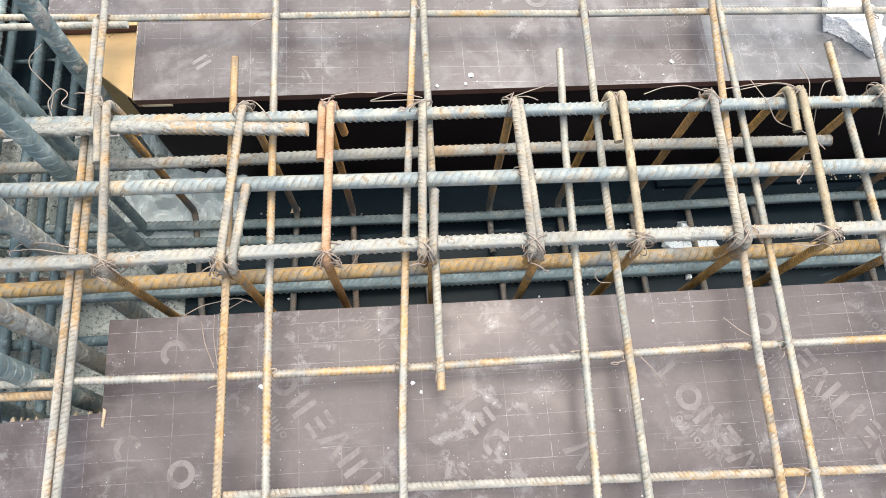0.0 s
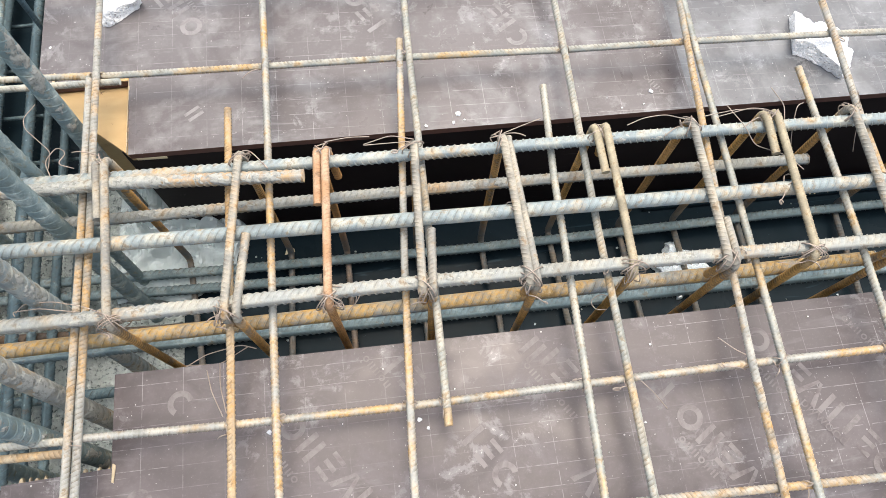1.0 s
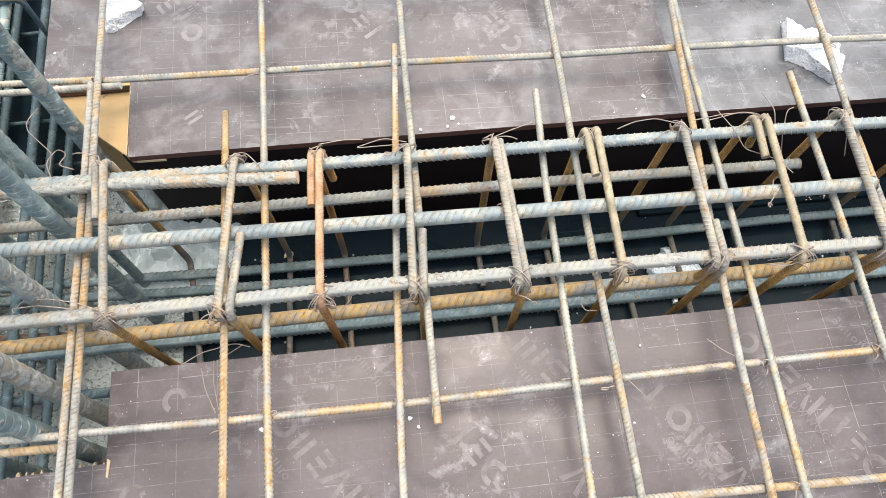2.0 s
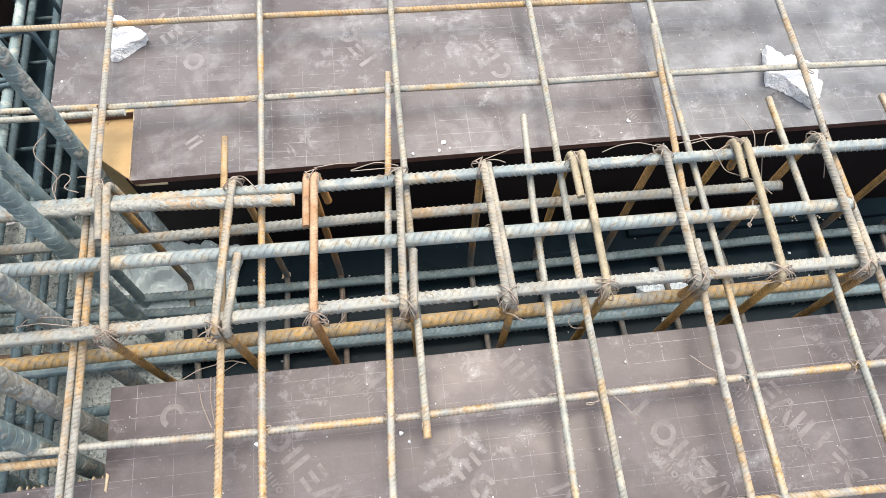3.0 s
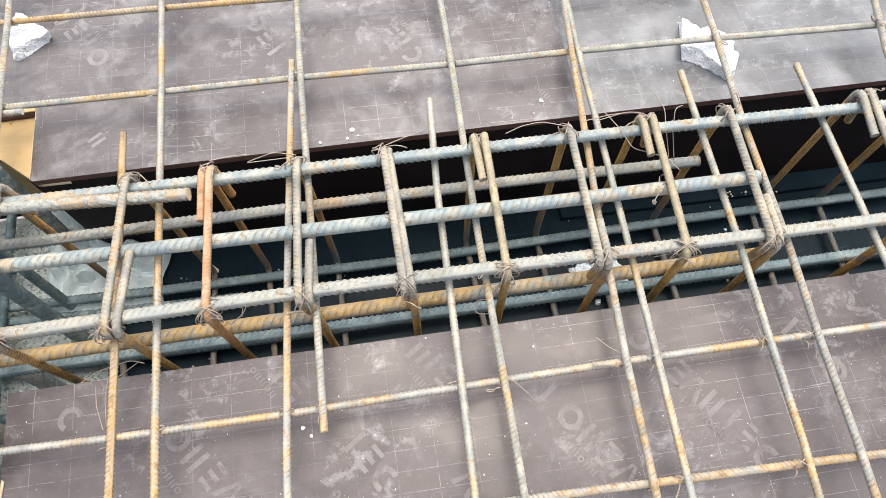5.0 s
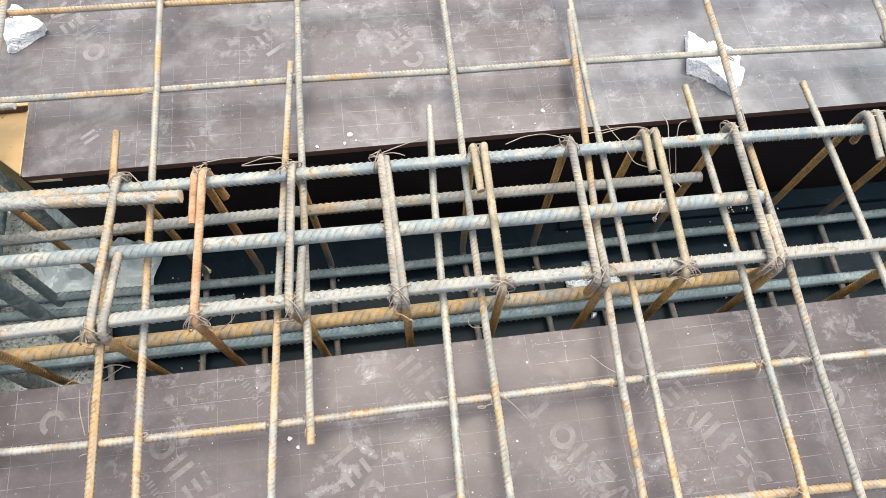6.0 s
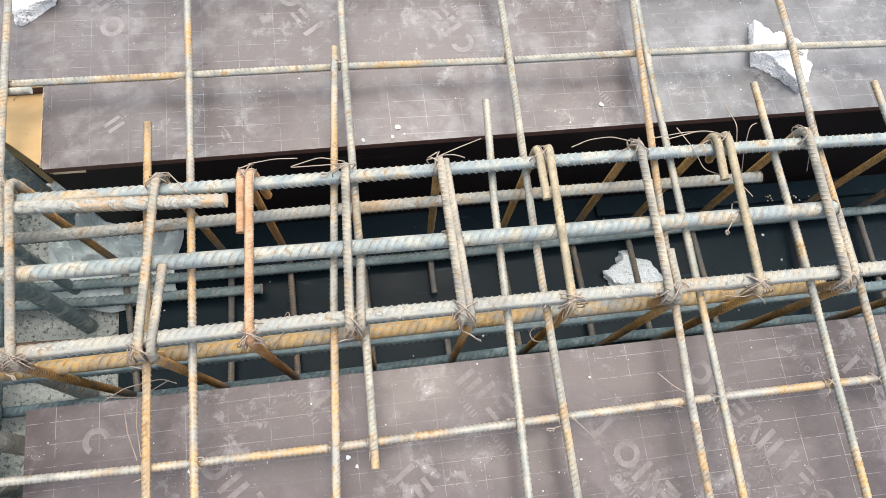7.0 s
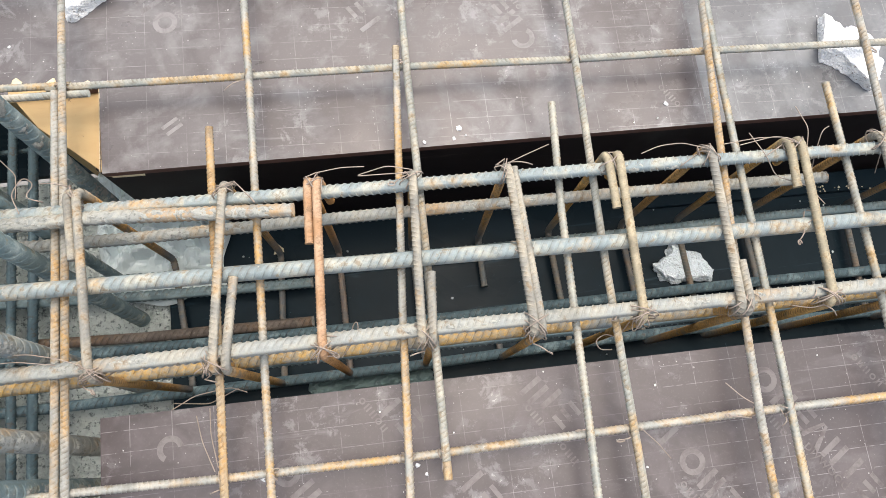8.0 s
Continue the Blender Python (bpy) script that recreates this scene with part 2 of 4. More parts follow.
def raw_wood_material(name, a, c2, scale=14):
    m, n, l, b = material(name, 0.65)
    v = coords(n)
    mp = n.new("ShaderNodeMapping")
    mp.inputs["Scale"].default_value = (scale * 0.25, scale, scale * 2)
    l.new(v, mp.inputs[0])
    g = noise_tex(n, l, mp.outputs[0], 2.2, 6, 0.6, 1.2)
    s = noise_tex(n, l, v, 9, 4)
    c = mix(n, l, g, a, c2)
    c = mix(n, l, ramp(n, l, s, 0.54, 0.72, 0, 0.5), c, tuple(x * 0.45 for x in a))
    c = mix(n, l, ramp(n, l, noise_tex(n, l, v, 34, 5, 0.7), 0.64, 0.68, 0, 0.8), c, (0.12, 0.07, 0.035))
    l.new(c, b.inputs["Base Color"])
    bump(n, l, g, b, 0.2, 0.001)
    return m


def stamp_material(name, worn, ink):
    m, n, l, b = material(name, 0.5)
    v = coords(n)
    w = noise_tex(n, l, v, 26, 5, 0.7, 0.5)
    l.new(mix(n, l, ramp(n, l, w, 0.36, 0.56), worn, ink), b.inputs["Base Color"])
    return m


def foam_material(name, tone, dirt_share, soil=(0.16, 0.12, 0.09)):
    """Pressed beads of foam with dirt caught between them."""
    m, n, l, b = material(name, 0.8)
    v = coords(n)
    cell = n.new("ShaderNodeTexVoronoi")
    cell.inputs["Scale"].default_value = 230
    l.new(v, cell.inputs["Vector"])
    c = mix(n, l, ramp(n, l, cell.outputs["Distance"], 0.35, 0.75), tone, tuple(x * 0.88 for x in tone))
    c = mix(n, l, ramp(n, l, noise_tex(n, l, v, 45, 5, 0.7), 0.62, 0.7, 0, 0.3 + 0.4 * dirt_share), c, tuple(0.45 * x for x in tone))
    at = 0.70 - 0.17 * dirt_share
    c = mix(n, l, ramp(n, l, noise_tex(n, l, v, 170, 4, 0.65), at, at + 0.05, 0, 0.8), c, soil)
    l.new(c, b.inputs["Base Color"])
    b.inputs["Subsurface Weight"].default_value = 0.4
    b.inputs["Subsurface Radius"].default_value = (0.012, 0.012, 0.012)
    b.inputs["Subsurface Scale"].default_value = 1.0
    bump(n, l, cell.outputs["Distance"], b, 0.8, -0.003)
    return m


def concrete_material():
    m, n, l, b = material("rough_concrete", 0.9)
    v = coords(n)
    big = noise_tex(n, l, v, 6, 6, 0.65)
    pit = n.new("ShaderNodeTexVoronoi")
    pit.inputs["Scale"].default_value = 70
    l.new(v, pit.inputs["Vector"])
    fine = noise_tex(n, l, v, 90, 5, 0.75)
    c = mix(n, l, big, (0.38, 0.435, 0.415), (0.61, 0.655, 0.615))
    c = mix(n, l, ramp(n, l, fine, 0.53, 0.63, 0, 0.9), c, (0.09, 0.11, 0.11))
    l.new(c, b.inputs["Base Color"])
    bump(n, l, calc(n, l, "ADD", fine, calc(n, l, "MULTIPLY", pit.outputs["Distance"], 0.8)), b, 1.0, 0.009)
    return m


def cement_material():
    m, n, l, b = material("dried_cement", 0.9)
    v = coords(n)
    fine = noise_tex(n, l, v, 150, 5, 0.7)
    c = mix(n, l, noise_tex(n, l, v, 30, 4), (0.27, 0.275, 0.245), (0.46, 0.455, 0.40))
    c = mix(n, l, ramp(n, l, fine, 0.52, 0.62, 0, 0.7), c, (0.15, 0.15, 0.13))
    l.new(c, b.inputs["Base Color"])
    bump(n, l, fine, b, 0.9, 0.004)
    return m


def plastic_material(name, col, alpha):
    m, n, l, b = material(name, 0.25)
    v = coords(n)
    l.new(mix(n, l, noise_tex(n, l, v, 14, 4), col, tuple(x * 0.8 for x in col)), b.inputs["Base Color"])
    b.inputs["Transmission Weight"].default_value = alpha
    b.inputs["IOR"].default_value = 1.15
    return m


def ground_material():
    m, n, l, b = material("site_floor", 0.9)
    v = coords(n)
    l.new(mix(n, l, noise_tex(n, l, v, 1.5, 6), (0.16, 0.15, 0.14), (0.30, 0.29, 0.27)), b.inputs["Base Color"])
    return m


WIRE = wire_material()
EDGE = ply_edge_material()
RAW_YELLOW = raw_wood_material("yellow_raw_plywood", (0.42, 0.27, 0.11), (0.55, 0.39, 0.19))
RAW_PALE = raw_wood_material("pale_split_wood", (0.66, 0.54, 0.33), (0.76, 0.66, 0.46), 30)
SPLIT = raw_wood_material("weathered_split_wood", (0.36, 0.28, 0.18), (0.56, 0.46, 0.30), 30)
STAMP = stamp_material("faded_print", (0.082, 0.066, 0.065), (0.152, 0.134, 0.130))
STAMP_REAR = stamp_material("faded_pale_print", (0.120, 0.106, 0.104), (0.205, 0.192, 0.188))
FOAM = foam_material("white_foam", (0.93, 0.93, 0.92), 0.1)
FOAM_TORN = foam_material("torn_dirty_foam", (0.92, 0.91, 0.87), 0.62)
FOAM_GREY = foam_material("grey_white_foam", (0.82, 0.90, 0.93), 0.45, (0.25, 0.25, 0.24))
CONCRETE = concrete_material()
CEMENT = cement_material()
BAG = plastic_material("white_plastic_film", (0.70, 0.78, 0.77), 0.0)
STRIP = plastic_material("clear_plastic_strip", (0.30, 0.42, 0.42), 0.45)
GROUND = ground_material()


# ---- mesh helpers ----
def mesh_object(name, verts, faces, mat, parent=None, smooth=True, foot=None):
    me = bpy.data.meshes.new(name)
    me.from_pydata([tuple(v) for v in verts], [], faces)
    me.materials.append(mat)
    if smooth:
        me.polygons.foreach_set("use_smooth", [True] * len(me.polygons))
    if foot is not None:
        at = me.attributes.new("rib_shade", "FLOAT", "POINT")
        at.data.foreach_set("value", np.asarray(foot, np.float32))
    me.update()
    ob = new(name, me)
    if parent:
        ob.parent = parent
    return ob


def part(name, bm, mat, parent=None, label="", smooth=False):
    me = bpy.data.meshes.new(name)
    bm.normal_update()
    bm.to_mesh(me)
    bm.free()
    for k in (mat if isinstance(mat, (list, tuple)) else [mat]):
        me.materials.append(k)
    if smooth:
        me.polygons.foreach_set("use_smooth", [True] * len(me.polygons))
    ob = new(name, me)
    if parent:
        ob.parent = parent
    if label:
        ob["label"] = label
    return ob


def box_bm(lo, hi, bevel=0.0):
    bm = bmesh.new()
    bmesh.ops.create_cube(bm, size=1.0)
    for v in bm.verts:
        v.co = Vector([lo[i] + (v.co[i] + 0.5) * (hi[i] - lo[i]) for i in range(3)])
    if bevel:
        bmesh.ops.bevel(bm, geom=list(bm.edges), offset=bevel, segments=2, affect="EDGES")
    return bm


def prism_bm(outline, z0, z1, bevel=0.0):
    bm = bmesh.new()
    f = bm.faces.new([bm.verts.new((x, y, z0)) for x, y in outline])
    r = bmesh.ops.extrude_face_region(bm, geom=[f])
    bmesh.ops.translate(bm, verts=[g for g in r["geom"] if isinstance(g, bmesh.types.BMVert)], vec=(0, 0, z1 - z0))
    bmesh.ops.recalc_face_normals(bm, faces=list(bm.faces))
    if bevel:
        bmesh.ops.bevel(bm, geom=list(bm.edges), offset=bevel, segments=1, affect="EDGES")
    return bm


def fillet(points, radius, steps=7):
    """A polyline with its corners rounded."""
    pts = [Vector(p) for p in points]
    out = [pts[0]]
    for a, p, c in zip(pts, pts[1:], pts[2:]):
        u, w = (a - p), (c - p)
        r = min(radius, 0.45 * u.length, 0.45 * w.length)
        s, e = p + u.normalized() * r, p + w.normalized() * r
        for k in range(steps + 1):
            t = k / steps
            out.append((1 - t) ** 2 * s + 2 * t * (1 - t) * p + t * t * e)
    return out + [pts[-1]]


def resample(points, step):
    p = np.array([tuple(q) for q in points], float)
    d = np.r_[0, np.cumsum(np.linalg.norm(np.diff(p, axis=0), axis=1))]
    s = np.linspace(0, d[-1], max(2, int(d[-1] / step) + 1))
    return np.stack([np.interp(s, d, p[:, i]) for i in range(3)], 1), s


def frames_along(points, step):
    p, s = resample(points, step)
    tan = np.gradient(p, axis=0)
    tan /= np.linalg.norm(tan, axis=1)[:, None]
    ref = np.array((0, 0, 1.0)) if abs(tan[0][2]) < 0.9 else np.array((0, 1.0, 0))
    nor = np.zeros_like(p)
    for i in range(len(p)):
        ref = ref - tan[i] * (ref @ tan[i])
        ref /= np.linalg.norm(ref)
        nor[i] = ref
    return p, s, nor, np.cross(tan, nor)


def tube_faces(rings, sides):
    i = np.arange(rings - 1)[:, None] * sides
    j = np.arange(sides)[None, :]
    k = (j + 1) % sides
    faces = np.stack([i + j, i + k, i + sides + k, i + sides + j], -1).reshape(-1, 4).tolist()
    faces.append(list(range(sides))[::-1])
    faces.append([(rings - 1) * sides + n for n in range(sides)])
    return faces


def sweep(points, radius, sides, step):
    """A plain round wire along a polyline."""
    p, s, nor, bi = frames_along(points, step)
    a = np.linspace(0, 2 * math.pi, sides, endpoint=False)
    v = p[:, None, :] + radius * (np.cos(a)[None, :, None] * nor[:, None, :] + np.sin(a)[None, :, None] * bi[:, None, :])
    return v.reshape(-1, 3), tube_faces(len(p), sides)


def ribbed(points, radius, sides, pitch, height, slant, wide, turn, phases, short=0.34):
    """A ribbed bar: its rings of vertices lean with the slanted ribs, which run out towards two lengthwise seams."""
    p, s, nor, bi = frames_along(points, 0.006)
    length = s[-1]
    a = np.linspace(0, 2 * math.pi, sides, endpoint=False)
    b = a + turn
    lean = slant * pitch * (0.5 - np.abs(((b / math.pi) % 2) - 1))
    first, last = -1 - abs(slant), length / pitch + 1 + abs(slant)
    ph = np.concatenate([k + np.array(phases) for k in range(math.floor(first), math.ceil(last))])
    at = np.clip(ph[:, None] * pitch + lean[None, :], 0, length)
    keep = (at.max(1) > 0) & (at.min(1) < length)
    keep[max(0, np.argmax(keep) - 1)] = True
    keep[min(len(keep) - 1, len(keep) - np.argmax(keep[::-1]))] = True
    at, ph = at[keep], (ph[keep] % 1.0)[:, None]
    side = np.abs(np.sin(b))[None, :]
    face = np.clip((side - short) / 0.32, 0, 1) ** 0.8
    seam = np.clip(1.5 - side / 0.20, 0, 1)
    rib = np.clip(1.6 - np.abs(ph - 0.5) / wide, 0, 1) * face
    r = radius + height * np.maximum(rib, 0.9 * seam)
    # painted rib shade: strongest on one flank, fainter on the other and along the seams
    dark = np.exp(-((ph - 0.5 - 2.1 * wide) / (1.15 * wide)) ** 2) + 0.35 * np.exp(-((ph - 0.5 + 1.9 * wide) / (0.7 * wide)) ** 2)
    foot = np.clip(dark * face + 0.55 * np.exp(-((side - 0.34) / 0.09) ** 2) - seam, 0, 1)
    pick = lambda q: np.stack([np.interp(at, s, q[:, c]) for c in range(3)], -1)
    v = pick(p) + r[:, :, None] * (np.cos(a)[None, :, None] * pick(nor) + np.sin(a)[None, :, None] * pick(bi))
    return v.reshape(-1, 3), tube_faces(len(at), sides), foot.ravel()


def bend(points, amount, seed):
    """A straight run with a slight, slow wander, as site steel has."""
    rng = random.Random(seed)
    a, b = Vector(points[0]), Vector(points[-1])
    pts = []
    ph = [rng.uniform(0, 6.28) for _ in range(4)]
    line = [Vector(p) for p in points]
    for p, q in zip(line, line[1:]):
        n = max(2, int((q - p).length / 0.05))
        for k in range(n):
            pts.append(p.lerp(q, k / n))
    pts.append(line[-1])
    out = []
    for p in pts:
        s = (p - a).length
        out.append(p + Vector((0 if abs(b.x - a.x) > abs(b.y - a.y) else amount * math.sin(2.1 * s + ph[0]),
                               amount * math.sin(2.4 * s + ph[1]) if abs(b.x - a.x) > abs(b.y - a.y) else 0,
                               0.5 * amount * math.sin(3.1 * s + ph[2]))))
    return out


def bar_mesh(name, points, dia, mat, parent=None, pitch=None, sides=None, turn=0.0, high=None, slant=None, wide=0.075):
    big = dia > 0.018
    pitch = pitch or (0.0150 if big else 0.0085)
    marks = (-3.0, -1.9, -1.6, -0.6, 0.6, 1.6, 2.0, 3.0) if big else (-2.6, -1.6, -0.5, 0.5, 1.6, 2.6)
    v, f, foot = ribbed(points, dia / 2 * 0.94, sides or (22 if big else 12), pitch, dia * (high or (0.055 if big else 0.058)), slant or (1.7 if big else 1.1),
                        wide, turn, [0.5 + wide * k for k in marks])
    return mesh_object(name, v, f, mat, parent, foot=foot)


def rebar(name, points, dia, mat, label, group, **form):
    return tagged(bar_mesh(name, points, dia, mat, **form), label, "rebar", group)


def split_at(points, lengths):
    """A polyline cut at distances along it."""
    p, s = resample(points, 0.004)
    stops = [0.0, *lengths, s[-1]]
    out = []
    for lo, hi in zip(stops, stops[1:]):
        use = (s > lo + 1e-4) & (s < hi - 1e-4)
        ends = [np.array([np.interp(d, s, p[:, c]) for c in range(3)]) for d in (lo, hi)]
        out.append([Vector(q) for q in (ends[0], *p[use], ends[1])])
    return out


def crust(bar, points, dia, lo, hi, facing, seed, thick=0.010, cover=0.0):
    """Dried cement splashed along one side of a bar; it thins out into the steel at its uneven rim."""
    p, s, nor, bi = frames_along(points, 0.004)
    use = (s >= lo) & (s <= hi)
    p, s, nor, bi = p[use], s[use], nor[use], bi[use]
    f = Vector(facing).normalized()
    mid = math.atan2(f.dot(Vector(bi[0])), f.dot(Vector(nor[0])))
    a = np.linspace(mid - 1.5, mid + 1.5, 19)
    v = []
    for i in range(len(p)):
        end = min(1.0, (s[i] - lo) / 0.03, (hi - s[i]) / 0.03)
        for b in a:
            d = nor[i] * math.cos(b) + bi[i] * math.sin(b)
            q = Vector(p[i] + d * dia * 0.5)
            h = noise.noise(q * 32 + Vector((seed, 0, 0))) + 0.7 * noise.noise(q * 95) + 0.5 * noise.noise(q * 230)
            h = h + cover - 1.1 * max(0.0, abs(b - mid) - 0.6) - 1.2 * (1 - max(0.0, end))
            v.append(p[i] + d * (dia * 0.5 * 0.97 + thick * min(0.24, max(-0.3, h - 0.15))))
    m = len(a)
    faces = [(i * m + j, i * m + j + 1, (i + 1) * m + j + 1, (i + 1) * m + j) for i in range(len(p) - 1) for j in range(m - 1)]
    ob = mesh_object("cement_crust", v, faces, CEMENT, bar)
    ob["label"] = "pale dried cement splash"
    return ob

# ---- setting ----
SOFFIT = -0.462       # top of the beam's bottom form
PLY = 0.018           # plywood thickness

ground = part("ground", box_bm((-60, -60, -3.3), (60, 60, -3.2)), GROUND)
tagged(ground, "rough concrete storey floor far below the deck", "floor", kind="structure")


def panel(outline, mat, parent, z1=0.0, z0=-PLY):
    bm = prism_bm(outline, z0, z1)
    for f in bm.faces:
        f.material_index = 0 if f.normal.z > 0.5 else 1
    return part("plywood_panel", bm, [mat, EDGE], parent)


def deck(name, label):
    return tagged(new(name), label, "formwork deck", kind="structure")


rear_deck = deck("deck_rear", "brown film-faced plywood slab formwork dusted with cement")
panel([(-0.720, 0.905), (-0.716, 0.853), (-0.528, 0.853), (-0.524, 0.672), (0.688, 0.650), (0.688, 2.3), (-0.735, 2.3)], FILM, rear_deck)
panel([(0.6881, 0.650), (1.909, 0.622), (1.909, 2.3), (0.6881, 2.3)], FILM_PALE, rear_deck)
panel([(1.9096, 0.622), (3.1, 0.600), (3.1, 2.3), (1.9096, 2.3)], FILM, rear_deck)
front_deck = deck("deck_front", "brown film-faced plywood slab formwork with faded print")
panel([(-0.720, 0.040), (-0.720, -1.6), (1.905, -1.6), (1.905, 0.1855), (-0.533, 0.2125), (-0.533, 0.046)], FILM_FRONT, front_deck)
panel([(1.9065, 0.1855), (1.9065, -1.6), (3.1, -1.6), (3.1, 0.176)], FILM_FRONT, front_deck)
left_deck = deck("deck_left", "brown film-faced plywood slab formwork beyond the cross beam")
panel([(-1.95, -1.6), (-1.12, -1.6), (-1.12, 2.3), (-1.95, 2.3)], FILM, left_deck)


def form_wall(name, a, b, z0, z1, mat, label, thick=0.018):
    """An upright form panel along a-b, thickening to the side away from the beam (to the left of a-b)."""
    a, b = Vector((*a, 0)), Vector((*b, 0))
    n = Vector((-(b - a).y, (b - a).x, 0)).normalized() * thick
    bm = prism_bm([(a.x, a.y), (b.x, b.y), (b.x + n.x, b.y + n.y), (a.x + n.x, a.y + n.y)], z0, z1, 0.001)
    ob = part(name, bm, mat)
    return tagged(ob, label, "formwork panel", kind="structure")


LOW = SOFFIT - PLY
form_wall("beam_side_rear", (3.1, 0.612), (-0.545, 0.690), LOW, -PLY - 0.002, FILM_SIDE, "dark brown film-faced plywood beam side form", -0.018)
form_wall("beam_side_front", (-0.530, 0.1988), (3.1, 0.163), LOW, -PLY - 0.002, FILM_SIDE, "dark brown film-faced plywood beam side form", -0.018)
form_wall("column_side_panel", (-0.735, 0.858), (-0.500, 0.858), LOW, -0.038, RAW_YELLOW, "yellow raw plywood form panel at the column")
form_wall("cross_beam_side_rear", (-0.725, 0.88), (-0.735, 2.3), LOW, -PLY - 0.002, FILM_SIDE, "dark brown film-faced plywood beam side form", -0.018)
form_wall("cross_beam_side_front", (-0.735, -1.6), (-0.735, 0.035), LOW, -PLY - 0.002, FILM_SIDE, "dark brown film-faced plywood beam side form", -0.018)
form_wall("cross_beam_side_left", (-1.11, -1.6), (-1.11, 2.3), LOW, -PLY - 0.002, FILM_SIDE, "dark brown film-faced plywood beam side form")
form_wall("column_side_front", (-0.72, 0.012), (-0.535, 0.012), LOW, -PLY - 0.002, FILM_DARK, "dark film-faced plywood column side form", -0.018)

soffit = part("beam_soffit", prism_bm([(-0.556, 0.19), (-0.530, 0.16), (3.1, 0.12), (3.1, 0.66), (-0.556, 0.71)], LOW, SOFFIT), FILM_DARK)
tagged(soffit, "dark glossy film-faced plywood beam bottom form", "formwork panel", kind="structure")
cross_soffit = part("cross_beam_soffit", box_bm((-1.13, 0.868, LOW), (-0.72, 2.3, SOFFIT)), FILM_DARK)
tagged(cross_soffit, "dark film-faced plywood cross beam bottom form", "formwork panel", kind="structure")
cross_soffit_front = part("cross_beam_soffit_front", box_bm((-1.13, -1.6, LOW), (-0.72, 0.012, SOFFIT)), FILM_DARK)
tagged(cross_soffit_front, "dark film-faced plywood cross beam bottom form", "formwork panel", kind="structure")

offcut = part("plywood_offcut", prism_bm([(-0.700, 0.8525), (-0.500, 0.8525), (-0.500, 0.676), (-0.526, 0.678), (-0.590, 0.735), (-0.655, 0.790)], -0.036, -0.0195, 0.001), RAW_YELLOW)
tagged(offcut, "yellow raw plywood offcut under the deck edge", "plywood offcut")

# ledger under the rear deck edge
ledger = part("ledger_strip", prism_bm([(-0.515, 0.672), (-0.452, 0.6700), (-0.460, 0.690), (-0.515, 0.690)], -0.028, -PLY - 0.001, 0.001), RAW_PALE)
tagged(ledger, "pale timber strip beneath the deck edge", "timber strip", kind="structure")


def column_head():
    nx, ny = 46, 66
    x0, x1, y0, y1 = -1.112, -0.557, 0.014, 0.852
    v, f = [], []
    for j in range(ny):
        for i in range(nx):
            x, y = x0 + (x1 - x0) * i / (nx - 1), y0 + (y1 - y0) * j / (ny - 1)
            h = 0.011 * noise.noise((x * 9, y * 9, 2)) + 0.006 * noise.noise((x * 40, y * 40, 5)) + 0.003 * noise.noise((x * 120, y * 120, 7))
            v.append((x, y, SOFFIT - 0.004 + h))
    for j in range(ny - 1):
        for i in range(nx - 1):
            k = j * nx + i
            f.append((k, k + 1, k + nx + 1, k + nx))
    rim = [i for i in range(nx)] + [j * nx + nx - 1 for j in range(1, ny)] + [(ny - 1) * nx + i for i in range(nx - 2, -1, -1)] + [j * nx for j in range(ny - 2, 0, -1)]
    base = len(v)
    v += [(v[k][0], v[k][1], -3.2) for k in rim]
    m = len(rim)
    for k in range(m):
        q = (k + 1) % m
        f.append((rim[k], base + k, base + q, rim[q]))
    return tagged(mesh_object("column_head", v, f, CONCRETE), "rough grey cast concrete column head", "column", kind="structure")


column_head()

# ---- beam cage: main bars ----
BEAM = "main bars of the beam cage"
X0, X1 = -1.16, 1.95


# stretches of dried cement on some bars, by distance from the column end
SPLASHES = {1: ((0.55, 0.80, -0.15), (1.15, 1.40, -0.1), (1.62, 1.95, -0.05)), 4: ((0.45, 1.00, 0.25),), 5: ((0.60, 0.95, 0.0), (1.3, 1.5, -0.1)), 3: ((1.55, 1.75, -0.1),)}


def beam_bar(points, mat, label, seed, dia=0.0245, seam=1.8, pitch=0.0150, high=0.055, slant=1.5):
    """seam: where round the bar, from its top towards the front, one of its two lengthwise seams lies."""
    dia *= 1.06
    line = bend(points, 0.0022, seed)
    low = points[0][2] < -0.3
    ob = rebar("beam_rebar", line, dia, mat, label, BEAM, pitch=pitch, turn=-seam, high=high, slant=slant, sides=16 if low else 24)
    if points[-1][0] < X1 - 0.5:
        # the sawn end, with its thin burr
        a, b = Vector(line[-2]), Vector(line[-1])
        d = (b - a).normalized()
        bar_mesh("cut_end", [b - d * 0.0015, b + d * 0.0005, b + d * 0.0025], dia * 1.015, RAW_END, ob, pitch=0.05, sides=20)["label"] = "rough sawn bar end"
    for k, (lo, hi, cover) in enumerate(SPLASHES.get(seed, ())):
        crust(ob, line, dia, lo, hi, (0, -0.5, 1), seed + 3 * k, 0.007, cover)
    return ob


